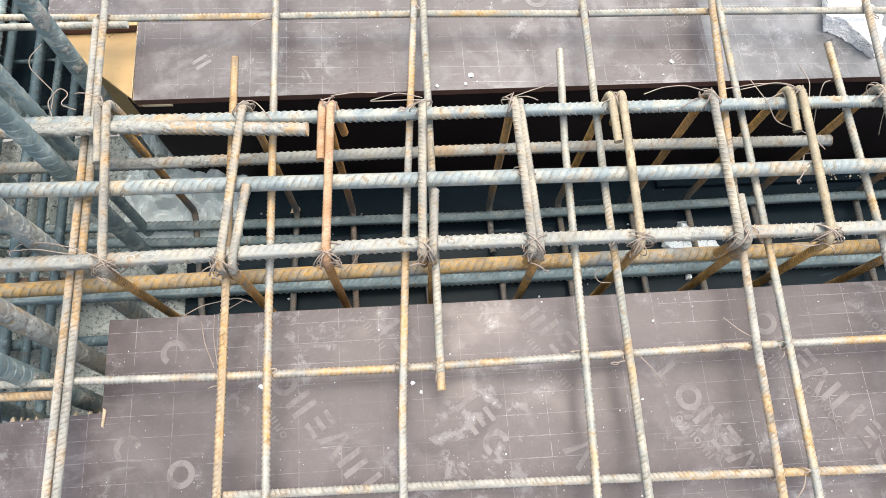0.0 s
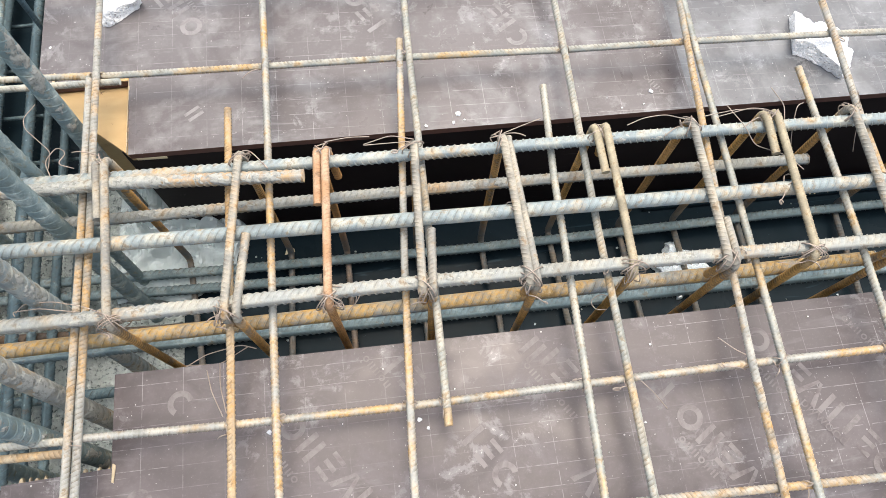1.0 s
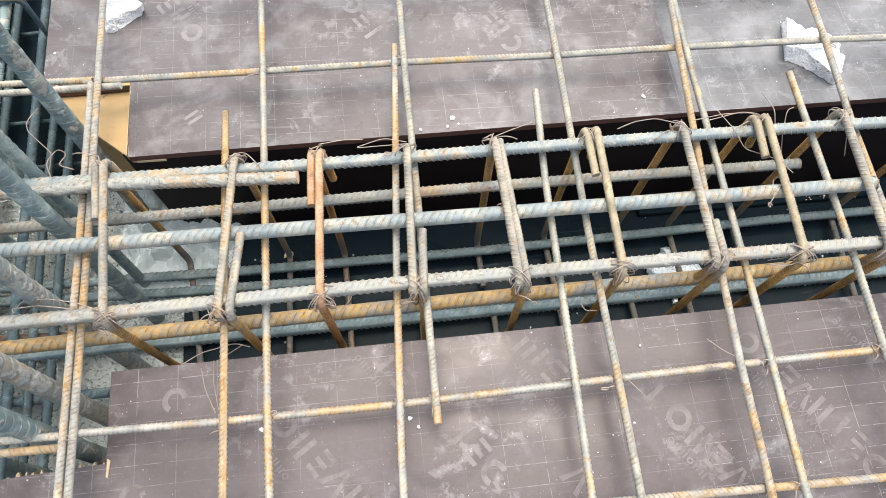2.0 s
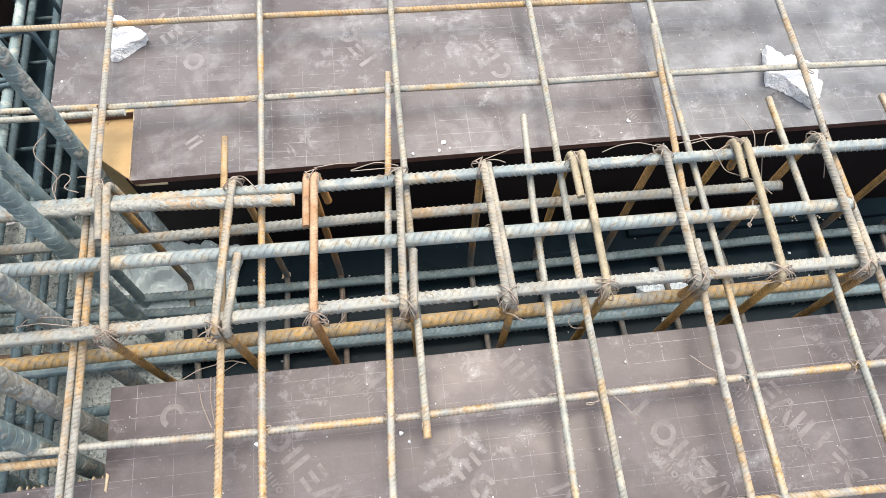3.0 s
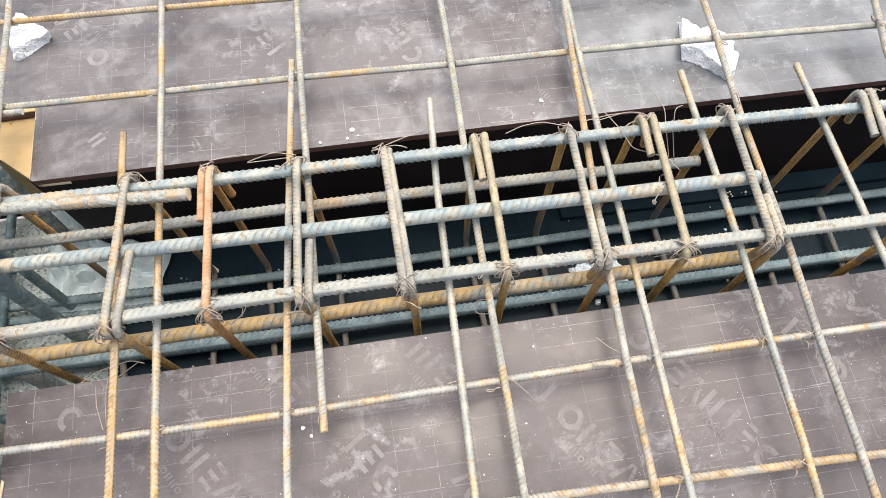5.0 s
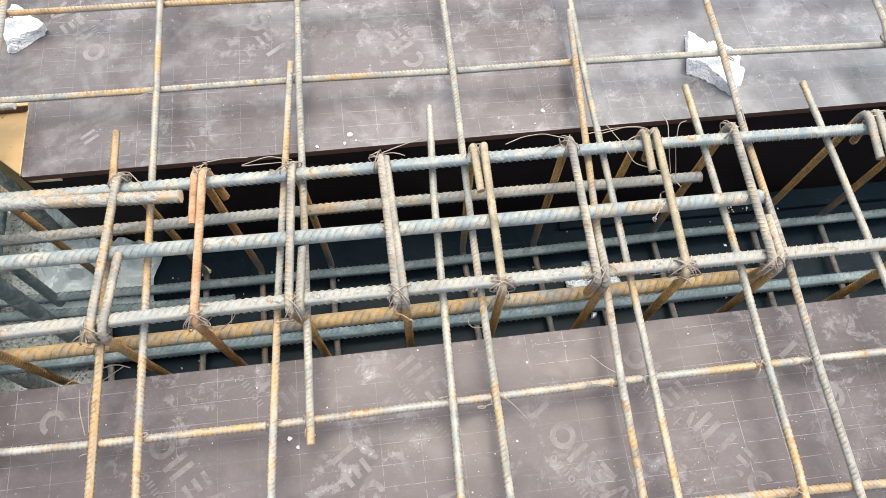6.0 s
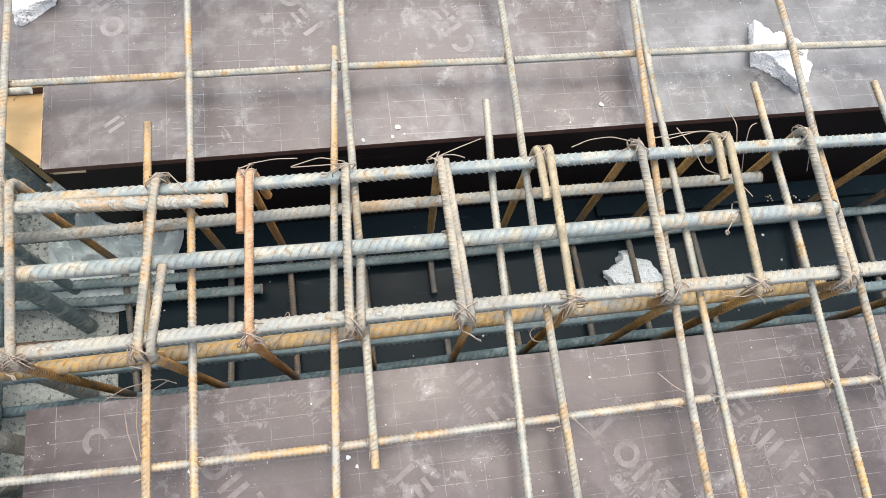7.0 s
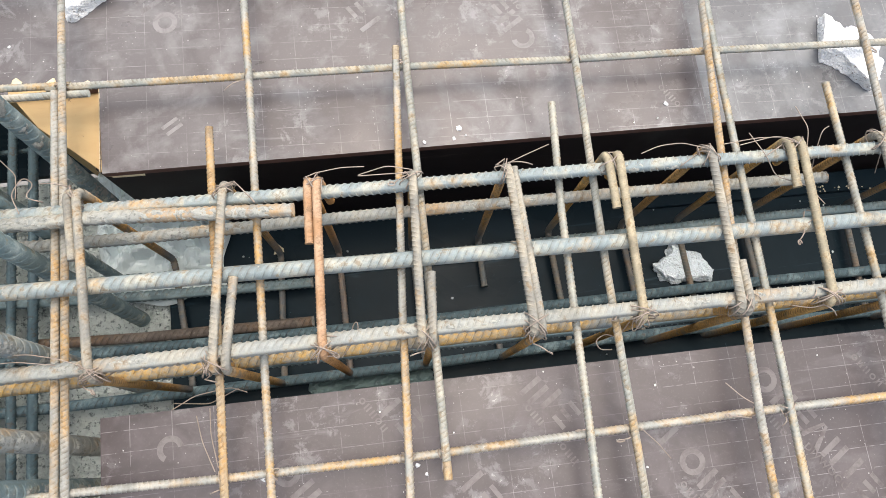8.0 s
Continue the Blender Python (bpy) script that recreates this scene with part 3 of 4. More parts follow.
beam_bar([(X0, 0.302, 0.103), (-0.48, 0.290, 0.106), (0.05, 0.2865, 0.106), (0.6, 0.2775, 0.104), (X1, 0.252, 0.100)], STEEL_CEMENT, "thick ribbed steel top bar crusted with cement", 1, seam=0.75, pitch=0.0135, high=0.062)
beam_bar([(X0, 0.452, 0.102), (-0.5, 0.4265, 0.104), (0.0, 0.4135, 0.105), (0.5, 0.4025, 0.104), (0.965, 0.3935, 0.102)], STEEL_BLUE, "thick blue-grey ribbed steel top bar", 2, 0.0255, 1.72)
beam_bar([(X0, 0.590, 0.100), (-0.5, 0.568, 0.100), (0.0, 0.553, 0.099), (0.5, 0.540, 0.098), (0.95, 0.527, 0.098), (X1, 0.490, 0.095)], STEEL_BLUE, "thick blue-grey ribbed steel top bar", 3, 0.023, 0.55, 0.0135, 0.066)
beam_bar([(X0, 0.556, 0.110), (-0.48, 0.545, 0.112), (-0.153, 0.5235, 0.112)], STEEL_CEMENT, "thick lapped bar end crusted with pale cement", 4, 0.0235, 0.5, 0.0135, 0.06)
beam_bar([(X0, 0.572, -0.056), (-0.48, 0.552, -0.053), (0.0, 0.5455, -0.053), (0.5, 0.537, -0.053), (0.935, 0.526, -0.055)], STEEL_CEMENT, "ribbed steel second-layer bar with cement dust", 5, 0.0235, 1.15, 0.0135, 0.062)
beam_bar([(X0, 0.290, -0.018), (0.16, 0.279, -0.016), (0.975, 0.272, -0.015)], STEEL_SECOND, "ribbed second-layer bar with orange rust", 6, 0.0265, 1.95, 0.0160, 0.05)
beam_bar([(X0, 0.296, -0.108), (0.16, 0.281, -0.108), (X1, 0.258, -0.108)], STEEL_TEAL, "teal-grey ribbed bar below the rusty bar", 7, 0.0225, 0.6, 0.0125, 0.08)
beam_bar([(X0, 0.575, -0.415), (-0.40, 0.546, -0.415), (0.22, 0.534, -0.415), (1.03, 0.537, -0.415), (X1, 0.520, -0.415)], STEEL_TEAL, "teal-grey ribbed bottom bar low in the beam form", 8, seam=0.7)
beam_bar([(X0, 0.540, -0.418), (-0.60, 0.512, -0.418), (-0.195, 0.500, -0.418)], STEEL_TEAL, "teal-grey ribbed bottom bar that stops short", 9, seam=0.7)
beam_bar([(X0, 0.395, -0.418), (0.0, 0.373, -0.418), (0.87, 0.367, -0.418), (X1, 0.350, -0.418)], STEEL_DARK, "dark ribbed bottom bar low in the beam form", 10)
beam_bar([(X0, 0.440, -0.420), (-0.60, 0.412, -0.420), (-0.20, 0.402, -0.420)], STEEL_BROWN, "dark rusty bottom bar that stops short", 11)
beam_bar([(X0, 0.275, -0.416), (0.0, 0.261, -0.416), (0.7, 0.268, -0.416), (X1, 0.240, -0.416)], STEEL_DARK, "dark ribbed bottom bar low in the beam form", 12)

# ---- stirrups ----
ZT, ZB = 0.1225, -0.436


def stirrup(near, rear, hook, mat, label, tail=0.105, side=-0.016, spread=0.0, stop=None):
    """A bent bar: a free tail, round one top corner, down, across the bottom, up and over the top, and down again behind."""
    (xn, yn), (xr, yr) = near, rear
    yn, yr = yn - 0.019, yr + 0.019
    if hook == "rear":
        u = (Vector((xn, yn, 0)) - Vector((xr, yr, 0))).normalized() * tail
        pts = [(xr + side + u.x + spread, yr + u.y, ZT - 0.006), (xr + side, yr, ZT), (xr + side, yr, ZB), (xn, yn, ZB), (xn, yn, ZT), (xr, yr, ZT + 0.002), (xr + 0.012, yr - 0.010, 0.012)]
    else:
        u = (Vector((xr, yr, 0)) - Vector((xn, yn, 0))).normalized() * tail
        pts = [(xn - side + u.x + spread, yn + u.y, ZT - 0.004), (xn - side, yn, ZT), (xn - side, yn, ZB), (xr, yr, ZB), (xr, yr, ZT), (xn, yn, ZT + 0.002), (xn + 0.004, yn + 0.016, 0.015)]
    if stop:
        # the bottom run ends free, short of the front
        pts = pts[:3] + [(xn - side, yn + 0.10, ZB)], [(xr, stop, ZB)] + pts[3:]
        stub = bar_mesh("front_leg", fillet(pts[0], 0.026), 0.0165, mat, sides=13, turn=0.7)
        line = fillet(pts[1], 0.026)
        whole = resample(line, 0.004)[1][-1]
        loop, last = split_at(line, [whole - 0.098])
        ob = tagged(bar_mesh("stirrup", loop, 0.0166, mat, sides=13, turn=0.7), label, "stirrup", "stirrups of the beam cage")
        stub.parent = ob
        bar_mesh("lap_leg", last, 0.0165, mat, ob, sides=13, turn=0.7)["label"] = "bent hook end of the stirrup"
        return ob
    line = fillet(pts, 0.026)
    whole = resample(line, 0.004)[1][-1]
    first, loop, last = split_at(line, [tail + 0.012, whole - 0.098])
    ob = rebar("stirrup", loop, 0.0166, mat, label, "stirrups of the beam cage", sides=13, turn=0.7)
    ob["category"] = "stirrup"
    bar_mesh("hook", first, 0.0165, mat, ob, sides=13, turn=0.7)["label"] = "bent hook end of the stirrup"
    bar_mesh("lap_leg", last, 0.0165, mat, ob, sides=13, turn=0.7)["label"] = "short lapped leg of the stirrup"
    return ob


GREY_ST = "dusty grey bent steel stirrup round the beam bars"
RUST_ST = "rust-orange bent steel stirrup round the beam bars"
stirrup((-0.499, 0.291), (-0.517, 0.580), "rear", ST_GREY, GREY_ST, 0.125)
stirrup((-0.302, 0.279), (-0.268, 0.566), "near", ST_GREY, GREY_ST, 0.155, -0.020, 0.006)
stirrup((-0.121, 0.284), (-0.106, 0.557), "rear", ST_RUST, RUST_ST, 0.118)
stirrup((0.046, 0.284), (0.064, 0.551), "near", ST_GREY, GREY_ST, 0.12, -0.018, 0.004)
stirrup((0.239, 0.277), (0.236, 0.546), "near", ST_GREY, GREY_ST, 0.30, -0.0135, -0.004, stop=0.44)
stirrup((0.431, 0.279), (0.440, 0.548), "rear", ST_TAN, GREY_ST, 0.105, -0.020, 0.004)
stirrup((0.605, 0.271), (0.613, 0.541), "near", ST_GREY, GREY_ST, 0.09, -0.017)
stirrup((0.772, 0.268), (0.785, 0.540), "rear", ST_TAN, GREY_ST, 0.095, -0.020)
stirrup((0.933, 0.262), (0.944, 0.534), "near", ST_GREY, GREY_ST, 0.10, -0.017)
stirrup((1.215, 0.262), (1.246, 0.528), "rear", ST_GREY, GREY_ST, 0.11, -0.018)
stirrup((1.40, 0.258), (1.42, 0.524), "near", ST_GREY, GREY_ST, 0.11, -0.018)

# ---- slab bars ----
SLAB_Y, SLAB_X = "slab bars across the beam", "slab bars along the beam"
ZY, ZX = 0.071, 0.058


def slab_bar(points, mat, label, group, seed, dia=0.0148, rusty=None):
    """rusty: the free end, first or last, that shows a rust-brown cut tip."""
    line, turn = bend(points, 0.0012, seed), 0.5 + 0.9 * (seed % 4)
    if not rusty:
        return rebar("slab_rebar", line, dia, mat, label, group, turn=turn)
    whole = resample(line, 0.004)[1][-1]
    tip = 0.030 if rusty == "first" else whole - 0.030
    a, b = split_at(line, [tip])
    body, end = (b, a) if rusty == "first" else (a, b)
    ob = rebar("slab_rebar", body, dia, mat, label, group, turn=turn)
    bar_mesh("cut_tip", end, dia * 1.01, STEEL_ORANGE, ob, turn=turn)["label"] = "rust-brown cut end"
    return ob


YF, YR = -0.5, 1.5
GREY_L, TAN_L, RUST_L = "thin grey ribbed slab bar over the plywood", "thin dusty slab bar with tan rust patches", "thin rust-orange slab bar over the plywood"
for seed, (pts, mat, label) in enumerate([
    ([(-0.578, YF), (-0.578, 0.02), (-0.577, 0.44), (-0.579, 0.815)], STEEL_RUSTY, TAN_L),
    ([(-0.565, YF), (-0.562, 0.0), (-0.560, 0.44), (-0.563, 0.70), (-0.566, 1.06), (-0.575, YR)], STEEL_RUSTY, TAN_L),
    ([(-0.312, YF), (-0.306, 0.085), (-0.301, 0.714)], STEEL_ORANGE, TAN_L),
    ([(-0.230, YF), (-0.230, 0.086), (-0.222, 0.812), (-0.221, YR)], STEEL_RUSTY, TAN_L),
    ([(-0.022, YF), (-0.003, 0.0), (0.020, 0.341), (0.062, 0.845)], STEEL_RUSTY, TAN_L),
    ([(0.063, 0.037), (0.074, 0.461), (0.080, 0.802), (0.089, 1.073), (0.105, YR)], STEEL_DUSTY, GREY_L),
    ([(0.384, YF), (0.393, 0.0), (0.396, 0.368), (0.409, 0.794), (0.420, YR)], STEEL_DUSTY, TAN_L),
    ([(0.290, YF), (0.317, 0.078), (0.332, 0.48), (0.348, 0.697)], STEEL_DUSTY, GREY_L),
    ([(0.652, YF), (0.669, -0.15), (0.676, 0.08), (0.683, 0.343), (0.691, 0.70), (0.703, 1.0), (0.72, YR)], STEEL_DUSTY, GREY_L),
    ([(0.590, YF), (0.612, -0.145), (0.621, 0.079), (0.640, 0.36), (0.692, 0.914)], STEEL_RUSTY, TAN_L),
    ([(0.965, YF), (0.980, -0.12), (0.983, 0.078), (0.992, 0.264), (0.994, 0.536), (1.007, 0.759), (1.012, 1.0), (1.03, YR)], STEEL_RUSTY, TAN_L),
    ([(0.862, YF), (0.886, -0.10), (0.890, 0.08), (0.897, 0.30), (0.900, 0.683)], STEEL_DUSTY, GREY_L),
    ([(1.165, YF), (1.165, 0.10), (1.160, 0.46), (1.156, 0.662)], STEEL_DUSTY, GREY_L),
    ([(1.30, YF), (1.335, 0.3), (1.366, 0.666), (1.395, 0.80), (1.42, YR)], STEEL_RUSTY, TAN_L),
]):
    slab_bar([(x, y, ZY) for x, y in pts], mat, label, SLAB_Y, seed + 20, rusty={4: "last", 5: "first"}.get(seed))

for seed, (pts, mat, label) in enumerate([
    ([(-0.60, 0.830), (-0.227, 0.817), (0.075, 0.808), (0.41, 0.791), (0.683, 0.783), (1.017, 0.768), (X1, 0.712)], STEEL_DUSTY, GREY_L),
    ([(-1.15, 0.862), (-0.765, 0.843), (-0.555, 0.833)], STEEL_DUSTY, GREY_L),
    ([(-1.15, 0.834), (-0.762, 0.818), (-0.522, 0.811)], STEEL_DUSTY, GREY_L),
    ([(-1.15, 1.09), (-0.794, 1.076), (-0.224, 1.052), (0.089, 1.034), (0.411, 1.020), (0.707, 1.004), (X1, 0.92)], STEEL_ORANGE, RUST_L),
    ([(-1.15, 1.21), (-0.80, 1.185), (-0.535, 1.152)], STEEL_DUSTY, GREY_L),
    ([(-0.556, 0.0955), (-0.311, 0.086), (0.0, 0.079), (0.32, 0.079), (0.627, 0.079), (0.894, 0.076), (X1, 0.060)], STEEL_RUSTY, TAN_L),
    ([(-1.15, 0.112), (-0.672, 0.098), (-0.585, 0.0955)], STEEL_DUSTY, GREY_L),
    ([(-1.15, 0.088), (-0.669, 0.0775), (-0.570, 0.0745)], STEEL_ORANGE, RUST_L),
    ([(-0.30, -0.108), (0.0, -0.115), (0.507, -0.130), (0.677, -0.136), (0.911, -0.143), (X1, -0.19)], STEEL_RUSTY, TAN_L),
    ([(-0.62, 1.31), (0.3, 1.28), (X1, 1.20)], STEEL_DUSTY, GREY_L),
]):
    slab_bar([(x, y, ZX) for x, y in pts], mat, label, SLAB_X, seed + 50)

# ---- column bars and the cross beam ----
for k, (x, y, lx, ly, top, mat) in enumerate([
    (-0.628, 0.735, -0.012, 0.078, 1.35, STEEL_COLUMN),
    (-0.632, 0.500, -0.012, 0.078, 1.25, STEEL_COLUMN),
    (-0.660, 0.590, -0.012, 0.078, 0.60, STEEL_COLUMN),
    (-0.622, 0.330, -0.012, 0.078, 1.30, STEEL_BLUE),
    (-0.626, 0.182, -0.012, 0.078, 1.30, STEEL_CEMENT),
    (-0.640, 0.105, -0.012, 0.078, 1.25, STEEL_COLUMN),
    (-0.830, 0.735, -0.012, 0.078, 1.20, STEEL_COLUMN),
    (-1.020, 0.735, -0.012, 0.078, 1.25, STEEL_COLUMN),
    (-1.020, 0.420, -0.012, 0.078, 1.25, STEEL_COLUMN),
    (-0.830, 0.105, -0.012, 0.078, 1.20, STEEL_COLUMN),
    (-1.020, 0.105, -0.012, 0.078, 1.25, STEEL_COLUMN),
]):
    pts = [(x - lx * 0.5, y - ly * 0.5, SOFFIT - 0.02), (x, y, 0), (x + lx * top, y + ly * top, top)]
    line = bend(pts, 0.001, 80 + k)
    ob = rebar("column_rebar", line, 0.026 if k == 2 else 0.0375, mat, "very thick dark upright column bar with cement smears", "upright column bars", pitch=0.0225, sides=26, high=0.036, slant=1.1, turn=1.2 + 0.5 * k, wide=0.055)
    if k in (0, 3, 4, 5):
        crust(ob, line, 0.0375, 0.15, 0.95, (0.7, -0.5, 0.5), 30 + k, 0.010, 0.20 if k == 4 else -0.05)

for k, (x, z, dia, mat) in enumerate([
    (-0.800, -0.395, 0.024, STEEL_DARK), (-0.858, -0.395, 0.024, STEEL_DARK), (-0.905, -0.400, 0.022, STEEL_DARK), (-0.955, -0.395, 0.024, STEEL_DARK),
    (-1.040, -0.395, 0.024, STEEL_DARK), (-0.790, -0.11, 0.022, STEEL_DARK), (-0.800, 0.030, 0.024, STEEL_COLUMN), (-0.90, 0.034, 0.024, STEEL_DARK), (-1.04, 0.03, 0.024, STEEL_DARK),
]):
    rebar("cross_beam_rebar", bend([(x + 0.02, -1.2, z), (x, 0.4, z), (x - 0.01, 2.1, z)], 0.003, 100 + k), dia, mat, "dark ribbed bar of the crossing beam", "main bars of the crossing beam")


def cross_stirrup(y, mat):
    a, b = -0.765, -1.075
    pts = [(a, y + 0.09, 0.046), (a, y, 0.048), (a, y, ZB + 0.006), (b, y, ZB + 0.006), (b, y + 0.004, 0.05), (a, y + 0.006, 0.052), (a - 0.004, y + 0.006, -0.08)]
    pts[0] = (a - 0.09, y - 0.014, 0.046)
    ob = rebar("cross_stirrup", fillet(pts, 0.024), 0.0118, mat, "dark bent stirrup of the crossing beam", "stirrups of the crossing beam")
    ob["category"] = "stirrup"


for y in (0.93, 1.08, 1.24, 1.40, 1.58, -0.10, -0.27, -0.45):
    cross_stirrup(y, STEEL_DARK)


# ---- prints on the plywood ----
LIFT = 0.0007


def flat_bm(rects, place):
    bm = bmesh.new()
    for pts in rects:
        bm.faces.new([bm.verts.new(place @ Vector((x, y, 0))) for x, y in pts])
    return bm


def rect(x0, y0, x1, y1):
    return [(x0, y0), (x1, y0), (x1, y1), (x0, y1)]


def ring(r1, r0, n=22):
    out = []
    for k in range(n):
        a, b = 2 * math.pi * k / n, 2 * math.pi * (k + 1) / n
        out.append([(r0 * math.cos(a), r0 * math.sin(a)), (r1 * math.cos(a), r1 * math.sin(a)), (r1 * math.cos(b), r1 * math.sin(b)), (r0 * math.cos(b), r0 * math.sin(b))])
    return out


SHAPES = {
    "ring": ring(0.026, 0.0145),
    "arc": ring(0.026, 0.0145)[4:-4],
    "stem": [rect(-0.0055, -0.026, 0.0055, 0.026)],
    "pair": [rect(-0.017, -0.026, -0.006, 0.026), rect(0.006, -0.026, 0.017, 0.026)],
    "bars": [rect(-0.016, -0.026, 0.016, -0.0165), rect(-0.016, -0.005, 0.013, 0.005), rect(-0.016, 0.0165, 0.016, 0.026)],
    "roof": [[(-0.026, -0.026), (-0.0145, -0.026), (0.0005, 0.026), (-0.006, 0.026)], [(0.0145, -0.026), (0.026, -0.026), (0.006, 0.026), (-0.0005, 0.0255)]],
}


def stamp_row(marks, parent, deg=-57, scale=0.92):
    for kind, x, y in marks:
        place = Matrix.Translation((x, y, LIFT)) @ Matrix.Rotation(radians(deg), 4, "Z") @ Matrix.Scale(scale, 4)
        part("print_mark", flat_bm(SHAPES[kind], place), STAMP if parent is front_deck else STAMP_REAR, parent)


def small_row(x, y, count, parent, deg=-57, step=0.0155):
    """A line of small print too worn to read."""
    d = Vector((math.cos(radians(deg)), math.sin(radians(deg)), 0))
    for k in range(count):
        place = Matrix.Translation(Vector((x, y, LIFT)) + d * (step * k)) @ Matrix.Rotation(radians(deg), 4, "Z")
        blocks = [rect(-0.0050, -0.0065, -0.0018, 0.0065), rect(0.0018, -0.0065, 0.0050, 0.0065)] if k % 3 else ring(0.0062, 0.0034, 12)
        part("small_print", flat_bm(blocks, place), STAMP if parent is front_deck else STAMP_REAR, parent)


stamp_row([("stem", 0.475, 0.054), ("ring", 0.511, 0.004), ("pair", 0.538, -0.037), ("bars", 0.563, -0.074), ("roof", 0.587, -0.112)], front_deck)
stamp_row([("ring", 0.678, 0.131), ("pair", 0.706, 0.090), ("bars", 0.735, 0.053), ("roof", 0.754, 0.023), ("pair", 0.779, -0.012), ("stem", 0.807, -0.046), ("bars", 0.828, -0.082), ("arc", 0.847, -0.124)], front_deck)
stamp_row([("ring", -0.214, 0.078), ("pair", -0.184, 0.038), ("bars", -0.151, 0.001), ("roof", -0.124, -0.033), ("pair", -0.096, -0.068), ("stem", -0.068, -0.102)], front_deck)
stamp_row([("stem", 0.108, 0.022), ("bars", 0.132, -0.012), ("arc", 0.156, -0.053)], front_deck)
stamp_row([("pair", 0.243, 0.165), ("stem", 0.272, 0.146), ("bars", 0.296, 0.114)], front_deck)
stamp_row([("roof", 0.303, -0.078)], front_deck)
stamp_row([("stem", -0.023, 0.167), ("bars", 0.010, 0.136)], front_deck)
stamp_row([("arc", -0.413, 0.144)], front_deck)
stamp_row([("arc", -0.484, -0.019), ("ring", -0.390, -0.067)], front_deck)
stamp_row([("stem", 0.975, 0.109), ("ring", 1.029, 0.012)], front_deck)
small_row(0.487, -0.033, 6, front_deck)
small_row(0.666, 0.072, 4, front_deck)
small_row(0.228, 0.135, 3, front_deck)
small_row(0.280, 0.060, 3, front_deck)
small_row(-0.071, 0.185, 5, front_deck)
small_row(-0.241, 0.026, 4, front_deck)
small_row(0.862, 0.150, 5, front_deck)
stamp_row([("ring", -0.395, 0.985), ("pair", -0.427, 1.036), ("bars", -0.451, 1.070), ("roof", -0.480, 1.113)], rear_deck, 124, 0.95)
stamp_row([("stem", 0.020, 0.942), ("bars", 0.001, 0.984), ("arc", -0.023, 1.027)], rear_deck, 124, 0.95)
stamp_row([("arc", 0.332, 0.880), ("pair", 0.309, 0.922), ("bars", 0.286, 0.952)], rear_deck, 124, 0.95)
stamp_row([("pair", -0.389, 0.756)], rear_deck, 124, 0.7)
small_row(-0.363, 0.997, 6, rear_deck, 122)
small_row(0.027, 0.999, 4, rear_deck, 116)
small_row(0.334, 0.953, 5, rear_deck, 116)
small_row(0.628, 0.700, 4, rear_deck, 124)


def lettering(body, x, y, size, deg, parent):
    cu = bpy.data.curves.new("lettering", "FONT")
    cu.body = body
    cu.size = size
    tmp = bpy.data.objects.new("lettering", cu)
    scene.collection.objects.link(tmp)
    bpy.context.view_layer.update()
    me = bpy.data.meshes.new_from_object(tmp)
    bpy.data.objects.remove(tmp)
    me.transform(Matrix.Translation((x, y, LIFT + 0.0006)) @ Matrix.Rotation(radians(deg), 4, "Z"))
    me.materials.clear()
    me.materials.append(STAMP)
    ob = new("lettering", me)
    ob.parent = parent
    return ob


lettering("plywood", 0.722, 0.004, 0.030, -56, front_deck)

# ---- loose lumps ----
def lump(name, foot, crown, z0, z1, mats, label, seed, jag=0.003):
    """A broken block: foot and crown outlines with the same number of corners, roughened all over; the second material is the torn side."""
    bm = bmesh.new()
    lo = [bm.verts.new((x, y, z0)) for x, y in foot]
    hi = [bm.verts.new((x, y, z1)) for x, y in crown]
    n = len(lo)
    bm.faces.new(lo[::-1])
    bm.faces.new(hi)
    for k in range(n):
        f = bm.faces.new((lo[k], lo[(k + 1) % n], hi[(k + 1) % n], hi[k]))
        f.material_index = 1
    bmesh.ops.recalc_face_normals(bm, faces=list(bm.faces))
    bmesh.ops.triangulate(bm, faces=list(bm.faces))
    for _ in range(3):
        bmesh.ops.subdivide_edges(bm, edges=[e for e in bm.edges if e.calc_length() > 0.006], cuts=1, use_grid_fill=False)
        bmesh.ops.triangulate(bm, faces=list(bm.faces))
    for v in bm.verts:
        torn = any(f.material_index for f in v.link_faces)
        p = v.co * 60 + Vector((seed, seed * 2, 0))
        k = jag if torn else jag * 0.45
        d = noise.noise_vector(p) * k + noise.noise_vector(p * 3.4) * k * 0.6
        if v.co.z < z0 + 0.001:
            d.z = abs(d.z) * 0.2
        v.co += d
    return tagged(part(name, bm, mats), label, "foam")


WHITE_L = "broken white polystyrene foam chunk with a dirty torn side"
lump("foam_chunk",
     [(0.972, 0.862), (0.984, 0.850), (1.006, 0.822), (1.022, 0.826), (1.052, 0.804), (1.068, 0.774), (1.064, 0.748), (1.070, 0.732), (1.050, 0.690), (1.038, 0.684), (1.021, 0.704), (0.999, 0.727), (0.970, 0.752), (0.950, 0.760)],
     [(0.970, 0.855), (0.982, 0.844), (1.003, 0.817), (1.020, 0.822), (1.050, 0.799), (1.066, 0.769), (1.057, 0.748), (1.066, 0.732), (1.044, 0.696), (1.030, 0.690), (1.011, 0.712), (0.985, 0.759), (0.964, 0.775), (0.944, 0.777)],
     0.001, 0.034, [FOAM, FOAM_TORN], WHITE_L, 3)
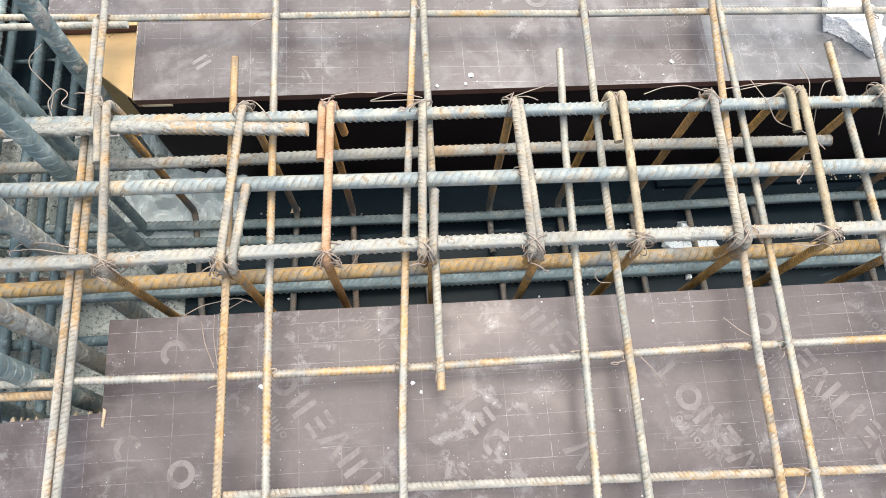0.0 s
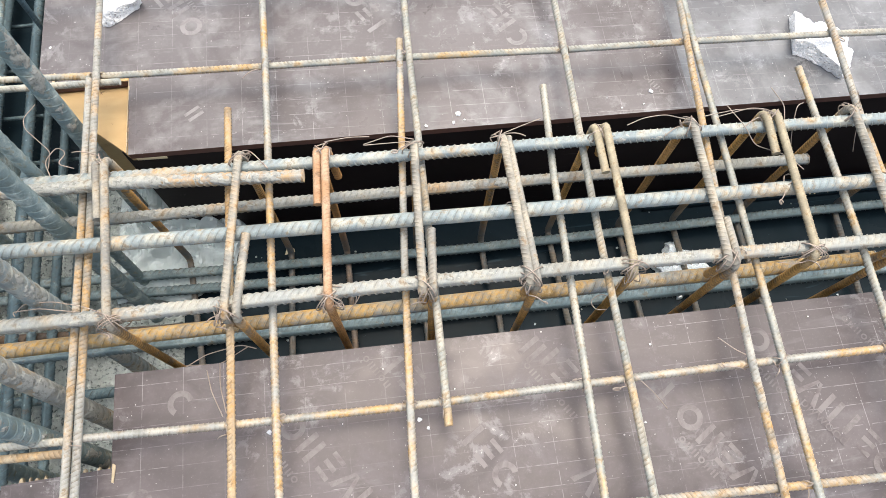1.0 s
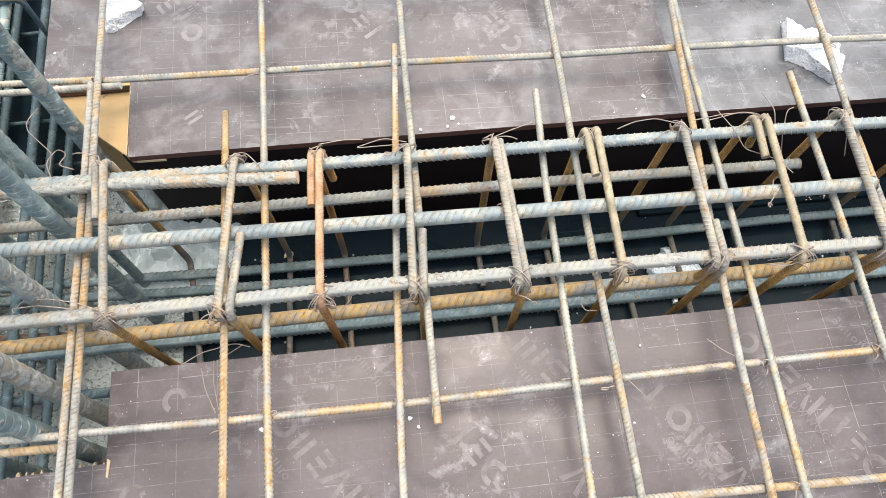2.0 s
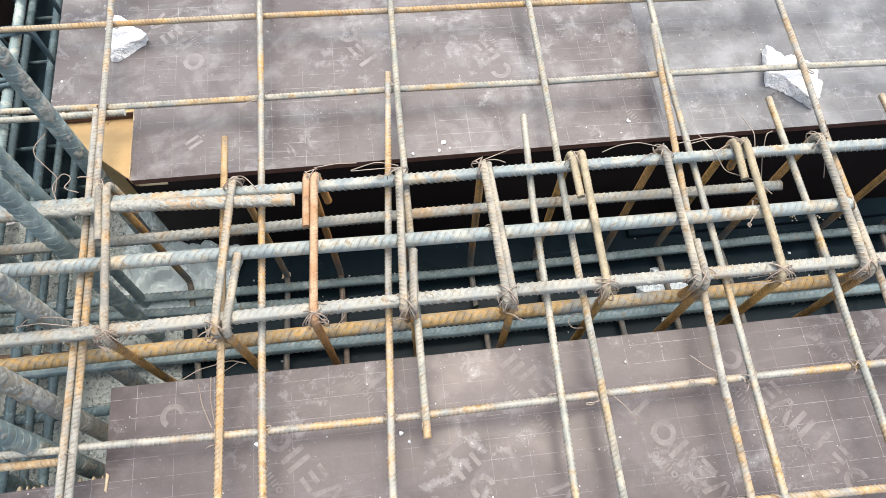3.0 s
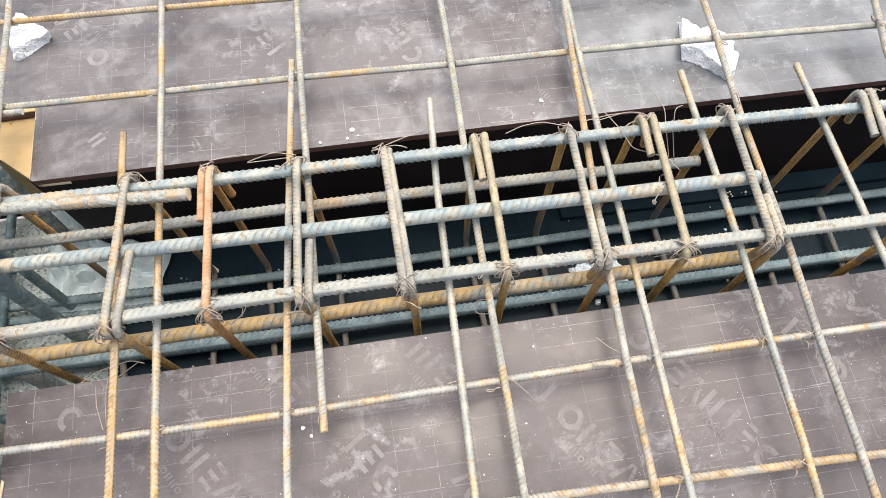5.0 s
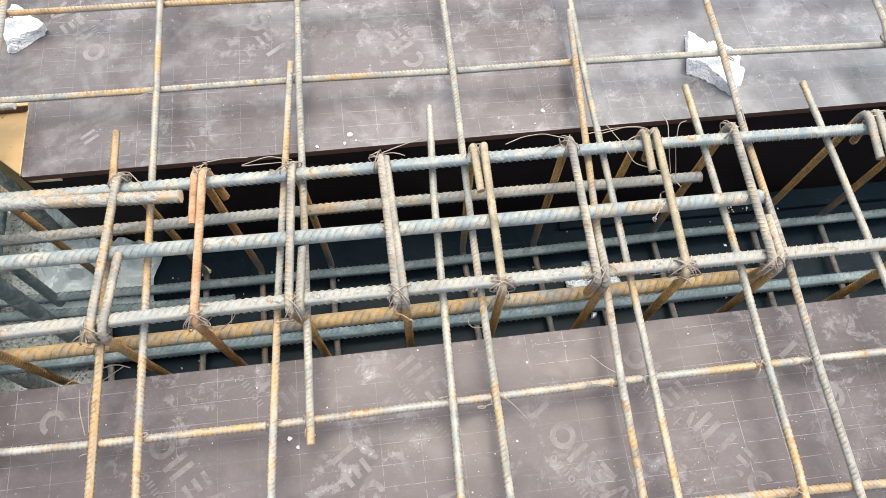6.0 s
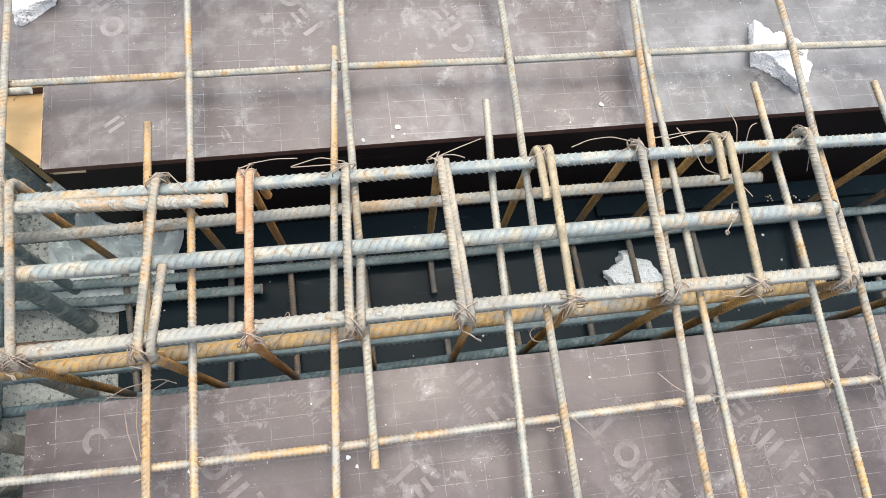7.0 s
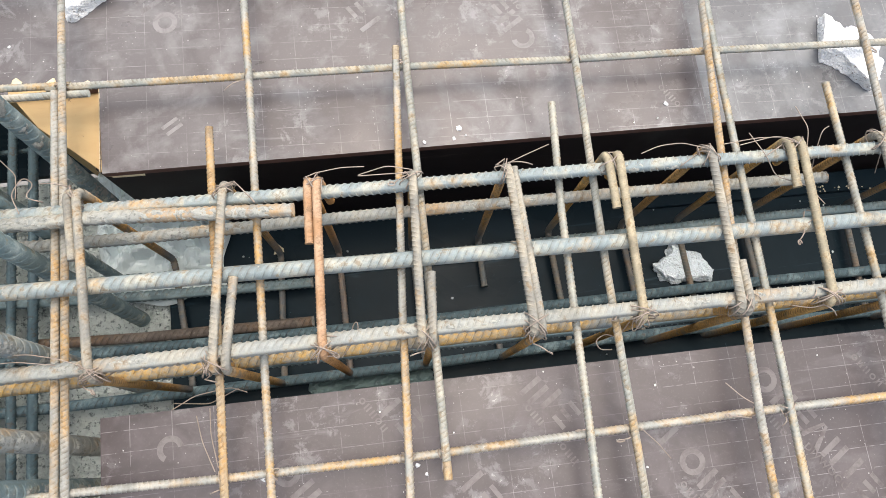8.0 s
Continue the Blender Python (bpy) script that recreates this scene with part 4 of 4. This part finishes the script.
lump("foam_chunk",
     [(-0.582, 1.128), (-0.565, 1.123), (-0.538, 1.090), (-0.503, 1.062), (-0.512, 1.049), (-0.544, 1.021), (-0.572, 1.002), (-0.588, 1.002), (-0.600, 1.080)],
     [(-0.579, 1.124), (-0.563, 1.119), (-0.536, 1.087), (-0.499, 1.056), (-0.507, 1.043), (-0.542, 1.033), (-0.572, 1.016), (-0.586, 1.031), (-0.598, 1.082)],
     0.001, 0.030, [FOAM, FOAM_TORN], WHITE_L, 9, 0.004)
lump("foam_chunk",
     [(0.690, 0.440), (0.725, 0.470), (0.742, 0.500), (0.770, 0.505), (0.785, 0.480), (0.822, 0.465), (0.850, 0.415), (0.837, 0.392), (0.767, 0.395), (0.706, 0.399)],
     [(0.686, 0.448), (0.728, 0.464), (0.744, 0.488), (0.762, 0.490), (0.772, 0.462), (0.808, 0.454), (0.832, 0.415), (0.826, 0.402), (0.765, 0.406), (0.712, 0.410)],
     SOFFIT + 0.001, SOFFIT + 0.024, [FOAM_GREY, FOAM_GREY], "grey-white foam chunk lying in the beam form", 14, 0.007)
lump("foam_crumb", [(0.735, 0.340), (0.752, 0.342), (0.755, 0.356), (0.738, 0.358)], [(0.737, 0.342), (0.750, 0.343), (0.752, 0.354), (0.740, 0.356)],
     SOFFIT + 0.001, SOFFIT + 0.012, [FOAM_GREY, FOAM_GREY], "small dirty foam crumb in the beam form", 17)


def crumb(x, y, z, size, mat, seed, label="small pale chip of cement and foam", category="debris"):
    rng = random.Random(seed)
    n = 6
    out = [(x + size * rng.uniform(0.6, 1.1) * math.cos(6.283 * k / n), y + size * rng.uniform(0.6, 1.1) * math.sin(6.283 * k / n)) for k in range(n)]
    bm = prism_bm(out, z + 0.0008, z + 0.0008 + size * rng.uniform(0.25, 0.55))
    for v in bm.verts:
        v.co += Vector((rng.uniform(-1, 1), rng.uniform(-1, 1), 0)) * size * 0.32
    return tagged(part("debris_chip", bm, mat), label, category, "debris on the forms")


for k, (x, y, s) in enumerate([(0.173, 0.692, 0.010), (0.160, 0.672, 0.006), (0.185, 0.676, 0.004), (0.604, 0.702, 0.008), (0.426, 0.006, 0.004), (-0.686, 0.878, 0.018), (-0.617, 0.873, 0.012),
                               (-0.550, 0.864, 0.010), (-0.700, 0.960, 0.005), (0.469, 0.147, 0.004), (0.100, 0.670, 0.006), (0.53, 0.668, 0.003), (0.58, 0.672, 0.003), (-0.255, 0.073, 0.007), (0.015, 0.062, 0.006), (0.030, 0.045, 0.005)]):
    crumb(x, y, 0, 0.7 * s, RAW_PALE if k in (5, 6, 7) else FOAM, 40 + k)
rng = random.Random(5)
for k in range(34):
    x = rng.uniform(-0.45, 1.25)
    crumb(x, rng.uniform(0.23, 0.60), SOFFIT, rng.uniform(0.0015, 0.0045), FOAM_GREY if k % 3 else CONCRETE, 90 + k, "tiny pale chip lying in the beam form")
for k in range(26):
    rear = k % 2
    crumb(rng.uniform(-0.6, 1.3), rng.uniform(0.69, 1.2) if rear else rng.uniform(-0.15, 0.18), 0, rng.uniform(0.0010, 0.0021), FOAM, 140 + k, "tiny pale chip lying on the plywood")


def leaf():
    v = [(-0.290, 0.590, -0.459), (-0.262, 0.592, -0.450), (-0.264, 0.604, -0.4575), (-0.280, 0.617, -0.448), (-0.281, 0.600, -0.4565)]
    v += [(x, y, z + 0.0008) for x, y, z in v]
    f = [(0, 1, 4), (1, 2, 4), (2, 3, 4), (3, 0, 4), (5, 9, 6), (6, 9, 7), (7, 9, 8), (8, 9, 5), (0, 5, 6, 1), (1, 6, 7, 2), (2, 7, 8, 3), (3, 8, 5, 0)]
    return tagged(mesh_object("dry_leaf", v, f, RAW_PALE, smooth=False), "dry curled tan leaf in the beam form", "leaf")


leaf()


def crumpled(name, x0, x1, y0, y1, nx, ny, height, mat, label, seed, base):
    """A thin crumpled sheet of plastic that lies in folds over what is beneath it."""
    v, f = [], []
    for j in range(ny):
        for i in range(nx):
            u, w = i / (nx - 1), j / (ny - 1)
            p = Vector((u * 4 + seed, w * 4, seed))
            rim = 1 + 0.16 * noise.noise((u * 3 + seed, w * 3, 4))
            x = x0 + (x1 - x0) * (0.5 + (u - 0.5) * rim)
            y = y0 + (y1 - y0) * (0.5 + (w - 0.5) * rim)
            dome = max(0.0, 1 - (2 * u - 1) ** 2) ** 0.5 * max(0.0, 1 - (2 * w - 1) ** 2) ** 0.5
            q = p + 0.5 * noise.noise_vector(p * 0.8)
            fold = 1.5 * abs(noise.noise(q * 1.1)) + 1.0 * abs(noise.noise(q * 2.3 + Vector((7, 1, 0)))) + 0.2 * abs(noise.noise(q * 4.6))
            low = min(1.0, max(0.0, (w - 0.16) / 0.36))
            low = 1.0 if nx < 10 or ny < 10 else 0.10 + 0.90 * low * low * (3 - 2 * low)
            crease = 0.008 * (1 - abs(noise.noise(q * 2.2 + Vector((0, 0, 3)))) * 2.2)
            v.append((x, y, base + 0.004 + height * low * dome * (0.30 + 0.75 * fold) + max(0.0, crease)))
    for j in range(ny - 1):
        for i in range(nx - 1):
            k = j * nx + i
            f.append((k, k + 1, k + nx + 1, k + nx))
    ob = mesh_object(name, v, f, mat, smooth=False)
    s = ob.modifiers.new("thickness", "SOLIDIFY")
    s.thickness = 0.0012
    return tagged(ob, label, "plastic sheet")


crumpled("plastic_bag", -0.720, -0.405, 0.500, 0.862, 46, 52, 0.125, BAG, "crumpled white plastic bag on the column concrete", 3.0, SOFFIT + 0.004)
crumpled("plastic_strip", -0.225, 0.078, 0.222, 0.258, 34, 6, 0.010, STRIP, "clear crumpled plastic strip in the beam form", 8.0, SOFFIT)

# torn plywood edge
for k in range(15):
    x = -0.69 + 0.0104 * k + rng.uniform(-0.006, 0.006)
    ln = rng.uniform(0.003, 0.012)
    w = rng.uniform(0.002, 0.010)
    bm = prism_bm([(x, 0.0405), (x + w, 0.0405), (x + w * rng.uniform(0.3, 0.9), 0.040 + ln), (x + 0.2 * w, 0.040 + ln * 0.7)], -0.013, -0.009 + rng.uniform(0, 0.005))
    part("splinter", bm, SPLIT, front_deck)
part("splinter", prism_bm([(-0.531, 0.022), (-0.527, 0.020), (-0.524, 0.050), (-0.530, 0.054)], 0.001, 0.004, 0.0008), SPLIT, front_deck)
part("torn_edge", prism_bm([(-0.528, 0.8535), (-0.700, 0.8535), (-0.700, 0.864), (-0.528, 0.866)], 0.0008, 0.0030), RAW_YELLOW, rear_deck)

for k in range(14):
    y0 = 0.676 + 0.0128 * k
    w = rng.uniform(0.0008, 0.0026)
    part("splinter", prism_bm([(-0.5285, y0), (-0.5285 + w, y0 + 0.001), (-0.5285 + w * rng.uniform(0.4, 1.0), y0 + 0.0115), (-0.5285, y0 + 0.012)], -0.004, 0.0012), SPLIT, rear_deck)

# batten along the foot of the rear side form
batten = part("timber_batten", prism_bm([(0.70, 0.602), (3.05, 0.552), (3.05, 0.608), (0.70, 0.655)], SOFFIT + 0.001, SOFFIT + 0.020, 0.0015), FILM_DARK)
tagged(batten, "dark film-faced strip along the foot of the form", "timber batten", kind="structure")
for k in range(14):
    x = 1.16 + rng.uniform(0, 0.14) * rng.uniform(0.3, 1.6)
    crumb(x, 0.606 - 0.022 * (x - 0.7) + rng.uniform(-0.008, 0.016), SOFFIT + 0.0195, rng.uniform(0.0015, 0.004), RAW_PALE, 210 + k, "pale sawdust flake on the form batten")

# ---- tying wire ----
def wire_thing(points, label, r=0.0012, name="tie_wire"):
    v, f = sweep(points, r, 5, 0.0028)
    return tagged(mesh_object(name, v, f, WIRE), label, "tie wire", "tying wires")


def tie(center, seed, r=0.017, loops=2.0, tails=(0.03,), flat=0.8, lift=0.010):
    """Wire wound round a crossing of two bars, with twisted free ends."""
    g = random.Random(seed)
    c = Vector(center)
    pts = []
    side = Vector((1, 0, 0))
    a0 = g.choice((0.785, 2.356))
    for turn in range(max(1, round(loops))):
        a = a0 + g.uniform(-0.5, 0.5) + (1.57 if turn % 2 else 0)
        along = Vector((math.cos(a), math.sin(a), g.uniform(-0.25, 0.25))).normalized()
        side = Vector((-along.y, along.x, 0))
        off = Vector((g.uniform(-0.004, 0.004), g.uniform(-0.004, 0.004), g.uniform(-0.003, 0.003)))
        rr = r * g.uniform(0.86, 1.12)
        for k in range(15):
            t = k / 14 * 2 * math.pi
            pts.append(c + off + along * (rr * math.cos(t)) + Vector((0, 0, flat * rr * math.sin(t))) + side * (0.004 * (k / 14 - 0.5)))
    for ln in tails[:1]:
        d = Vector((g.uniform(-1, 1), g.uniform(-1, 0.2), g.uniform(-0.1, 0.4))).normalized()
        e = pts[-1]
        for k in range(1, 5):
            pts.append(e + d * (ln * k / 4) + Vector((0, 0, lift * math.sin(k / 4 * 3.0))))
        if g.random() < 0.3:
            o, curl = pts[-1], g.uniform(0.003, 0.006)
            for k in range(1, 12):
                t = k / 9 * 6.283
                pts.append(o + d * (curl * (1 - math.cos(t))) + side * (curl * math.sin(t)) + Vector((0, 0, 0.0006 * k)))
    return wire_thing(pts, "thin rusty wire tied round crossing bars")


seed = 300
TOPS = [(-0.499, 0.290, -0.517, 0.580), (-0.300, 0.279, -0.268, 0.568), (-0.121, 0.283, -0.112, 0.559), (0.050, 0.283, 0.064, 0.552), (0.241, 0.279, 0.236, 0.550), (0.431, 0.278, 0.430, 0.546),
        (0.612, 0.274, 0.613, 0.540), (0.772, 0.269, 0.778, 0.536), (0.940, 0.264, 0.944, 0.532), (1.215, 0.258, 1.246, 0.522)]
for k, (xn, yn, xr, yr) in enumerate(TOPS):
    tie((xn, yn - 0.006, 0.110), seed, 0.0240, 3, (0.025,), 0.85)
    tie((xn - 0.003, yn - 0.009, 0.106), seed + 4, 0.0235, 2, (0.022,), 0.85)
    tie((xn + 0.006, yn - 0.012, 0.098), seed + 1, 0.0225, 2, (0.03,), 0.85)
    tie((xr - 0.004, yr + 0.006, 0.110), seed + 2, 0.0215, 3, (0.045,), 0.85)
    if k in (4, 7):
        ym = yn + 0.48 * (yr - yn)
        tie((xn + 0.48 * (xr - xn), ym + 0.008, 0.108), seed + 3, 0.021, 1.6, (0.035,))
    seed += 7
for x, y in ((-0.570, 0.826), (-0.222, 0.8165), (0.070, 0.808), (0.409, 0.791), (0.688, 0.783), (1.008, 0.768), (-0.306, 0.086), (-0.230, 0.084), (0.001, 0.079), (0.065, 0.079), (0.317, 0.079), (0.394, 0.079),
             (0.620, 0.079), (0.676, 0.079), (0.884, 0.076), (0.968, 0.075), (-0.575, 0.094), (0.665, -0.136), (0.610, -0.134), (0.866, -0.142), (-0.221, 1.052), (0.089, 1.034), (0.412, 1.020), (-0.566, 1.062), (1.385, 0.757)):
    seed += 3
    tie((x, y, 0.064), seed, 0.0125, 1.6, (random.Random(seed).choice((0.012, 0.02, 0.045)),))

# free wire ends
for pts in (
    [(-0.694, 0.781, 0.05), (-0.716, 0.750, 0.05), (-0.711, 0.726, 0.05), (-0.652, 0.662, 0.06), (-0.635, 0.622, 0.09), (-0.630, 0.600, 0.10)],
    [(-0.612, 0.565, 0.12), (-0.625, 0.60, 0.125), (-0.605, 0.63, 0.125), (-0.585, 0.615, 0.125), (-0.600, 0.590, 0.13), (-0.570, 0.58, 0.125)],
    [(-0.660, 0.315, 0.11), (-0.640, 0.325, 0.125), (-0.590, 0.322, 0.13), (-0.540, 0.308, 0.13), (-0.500, 0.290, 0.125)],
    [(-0.655, 0.306, 0.12), (-0.660, 0.314, 0.12), (-0.610, 0.312, 0.13), (-0.550, 0.300, 0.125)],
    [(0.785, 0.540, 0.125), (0.750, 0.556, 0.135), (0.700, 0.562, 0.130), (0.640, 0.560, 0.120)],
    [(0.790, 0.536, 0.122), (0.760, 0.550, 0.140), (0.730, 0.560, 0.135), (0.665, 0.552, 0.128)],
    [(0.690, 0.575, 0.125), (0.715, 0.530, 0.12), (0.735, 0.495, 0.10), (0.800, 0.470, 0.09), (0.812, 0.430, 0.105)],
    [(0.828, 0.640, 0.07), (0.836, 0.590, 0.08), (0.832, 0.560, 0.07), (0.834, 0.500, 0.03)],
    [(0.870, 0.585, 0.09), (0.848, 0.575, 0.10), (0.842, 0.540, 0.07), (0.846, 0.490, 0.02)],
    [(0.613, 0.552, 0.122), (0.560, 0.568, 0.128), (0.520, 0.570, 0.120), (0.485, 0.560, 0.115)],
    [(0.236, 0.566, 0.120), (0.270, 0.580, 0.115), (0.320, 0.600, 0.105)],
    [(0.064, 0.572, 0.122), (0.020, 0.582, 0.128), (-0.040, 0.572, 0.118), (0.060, 0.566, 0.126)],
    [(-0.106, 0.582, 0.128), (-0.060, 0.588, 0.126), (-0.020, 0.586, 0.124)],
    [(-0.360, 0.195, 0.02), (-0.345, 0.150, 0.045), (-0.318, 0.100, 0.075)],
    [(-0.335, 0.205, 0.025), (-0.330, 0.160, 0.045), (-0.312, 0.105, 0.075)],
    [(-0.080, 0.285, 0.03), (-0.072, 0.318, 0.045), (-0.064, 0.325, 0.05), (-0.062, 0.312, 0.05), (-0.075, 0.290, 0.035), (-0.095, 0.262, 0.06)],
    [(0.395, 0.220, 0.02), (0.372, 0.222, 0.02), (0.366, 0.240, 0.02), (0.385, 0.250, 0.03), (0.402, 0.238, 0.04), (0.420, 0.262, 0.07)],
    [(0.715, 0.255, 0.085), (0.745, 0.245, 0.095), (0.780, 0.250, 0.10), (0.800, 0.262, 0.105), (0.755, 0.262, 0.095), (0.718, 0.262, 0.088)],
    [(0.58, 0.135, 0.05), (0.60, 0.105, 0.065), (0.625, 0.085, 0.075)],
    [(0.402, 0.080, 0.078), (0.430, 0.050, 0.07), (0.455, 0.020, 0.05)],
    [(-0.430, 0.205, -0.02), (-0.37, 0.232, -0.01), (-0.30, 0.238, 0.01), (-0.27, 0.225, 0.02)],
    [(-0.42, 0.225, -0.05), (-0.35, 0.215, -0.03), (-0.29, 0.235, 0.0)],
    [(0.985, 0.595, 0.10), (1.002, 0.570, 0.07), (1.005, 0.530, 0.02), (1.012, 0.510, -0.01)],
):
    wire_thing(fillet(pts, 0.012, 5), "loose end of thin grey tying wire", 0.0010)
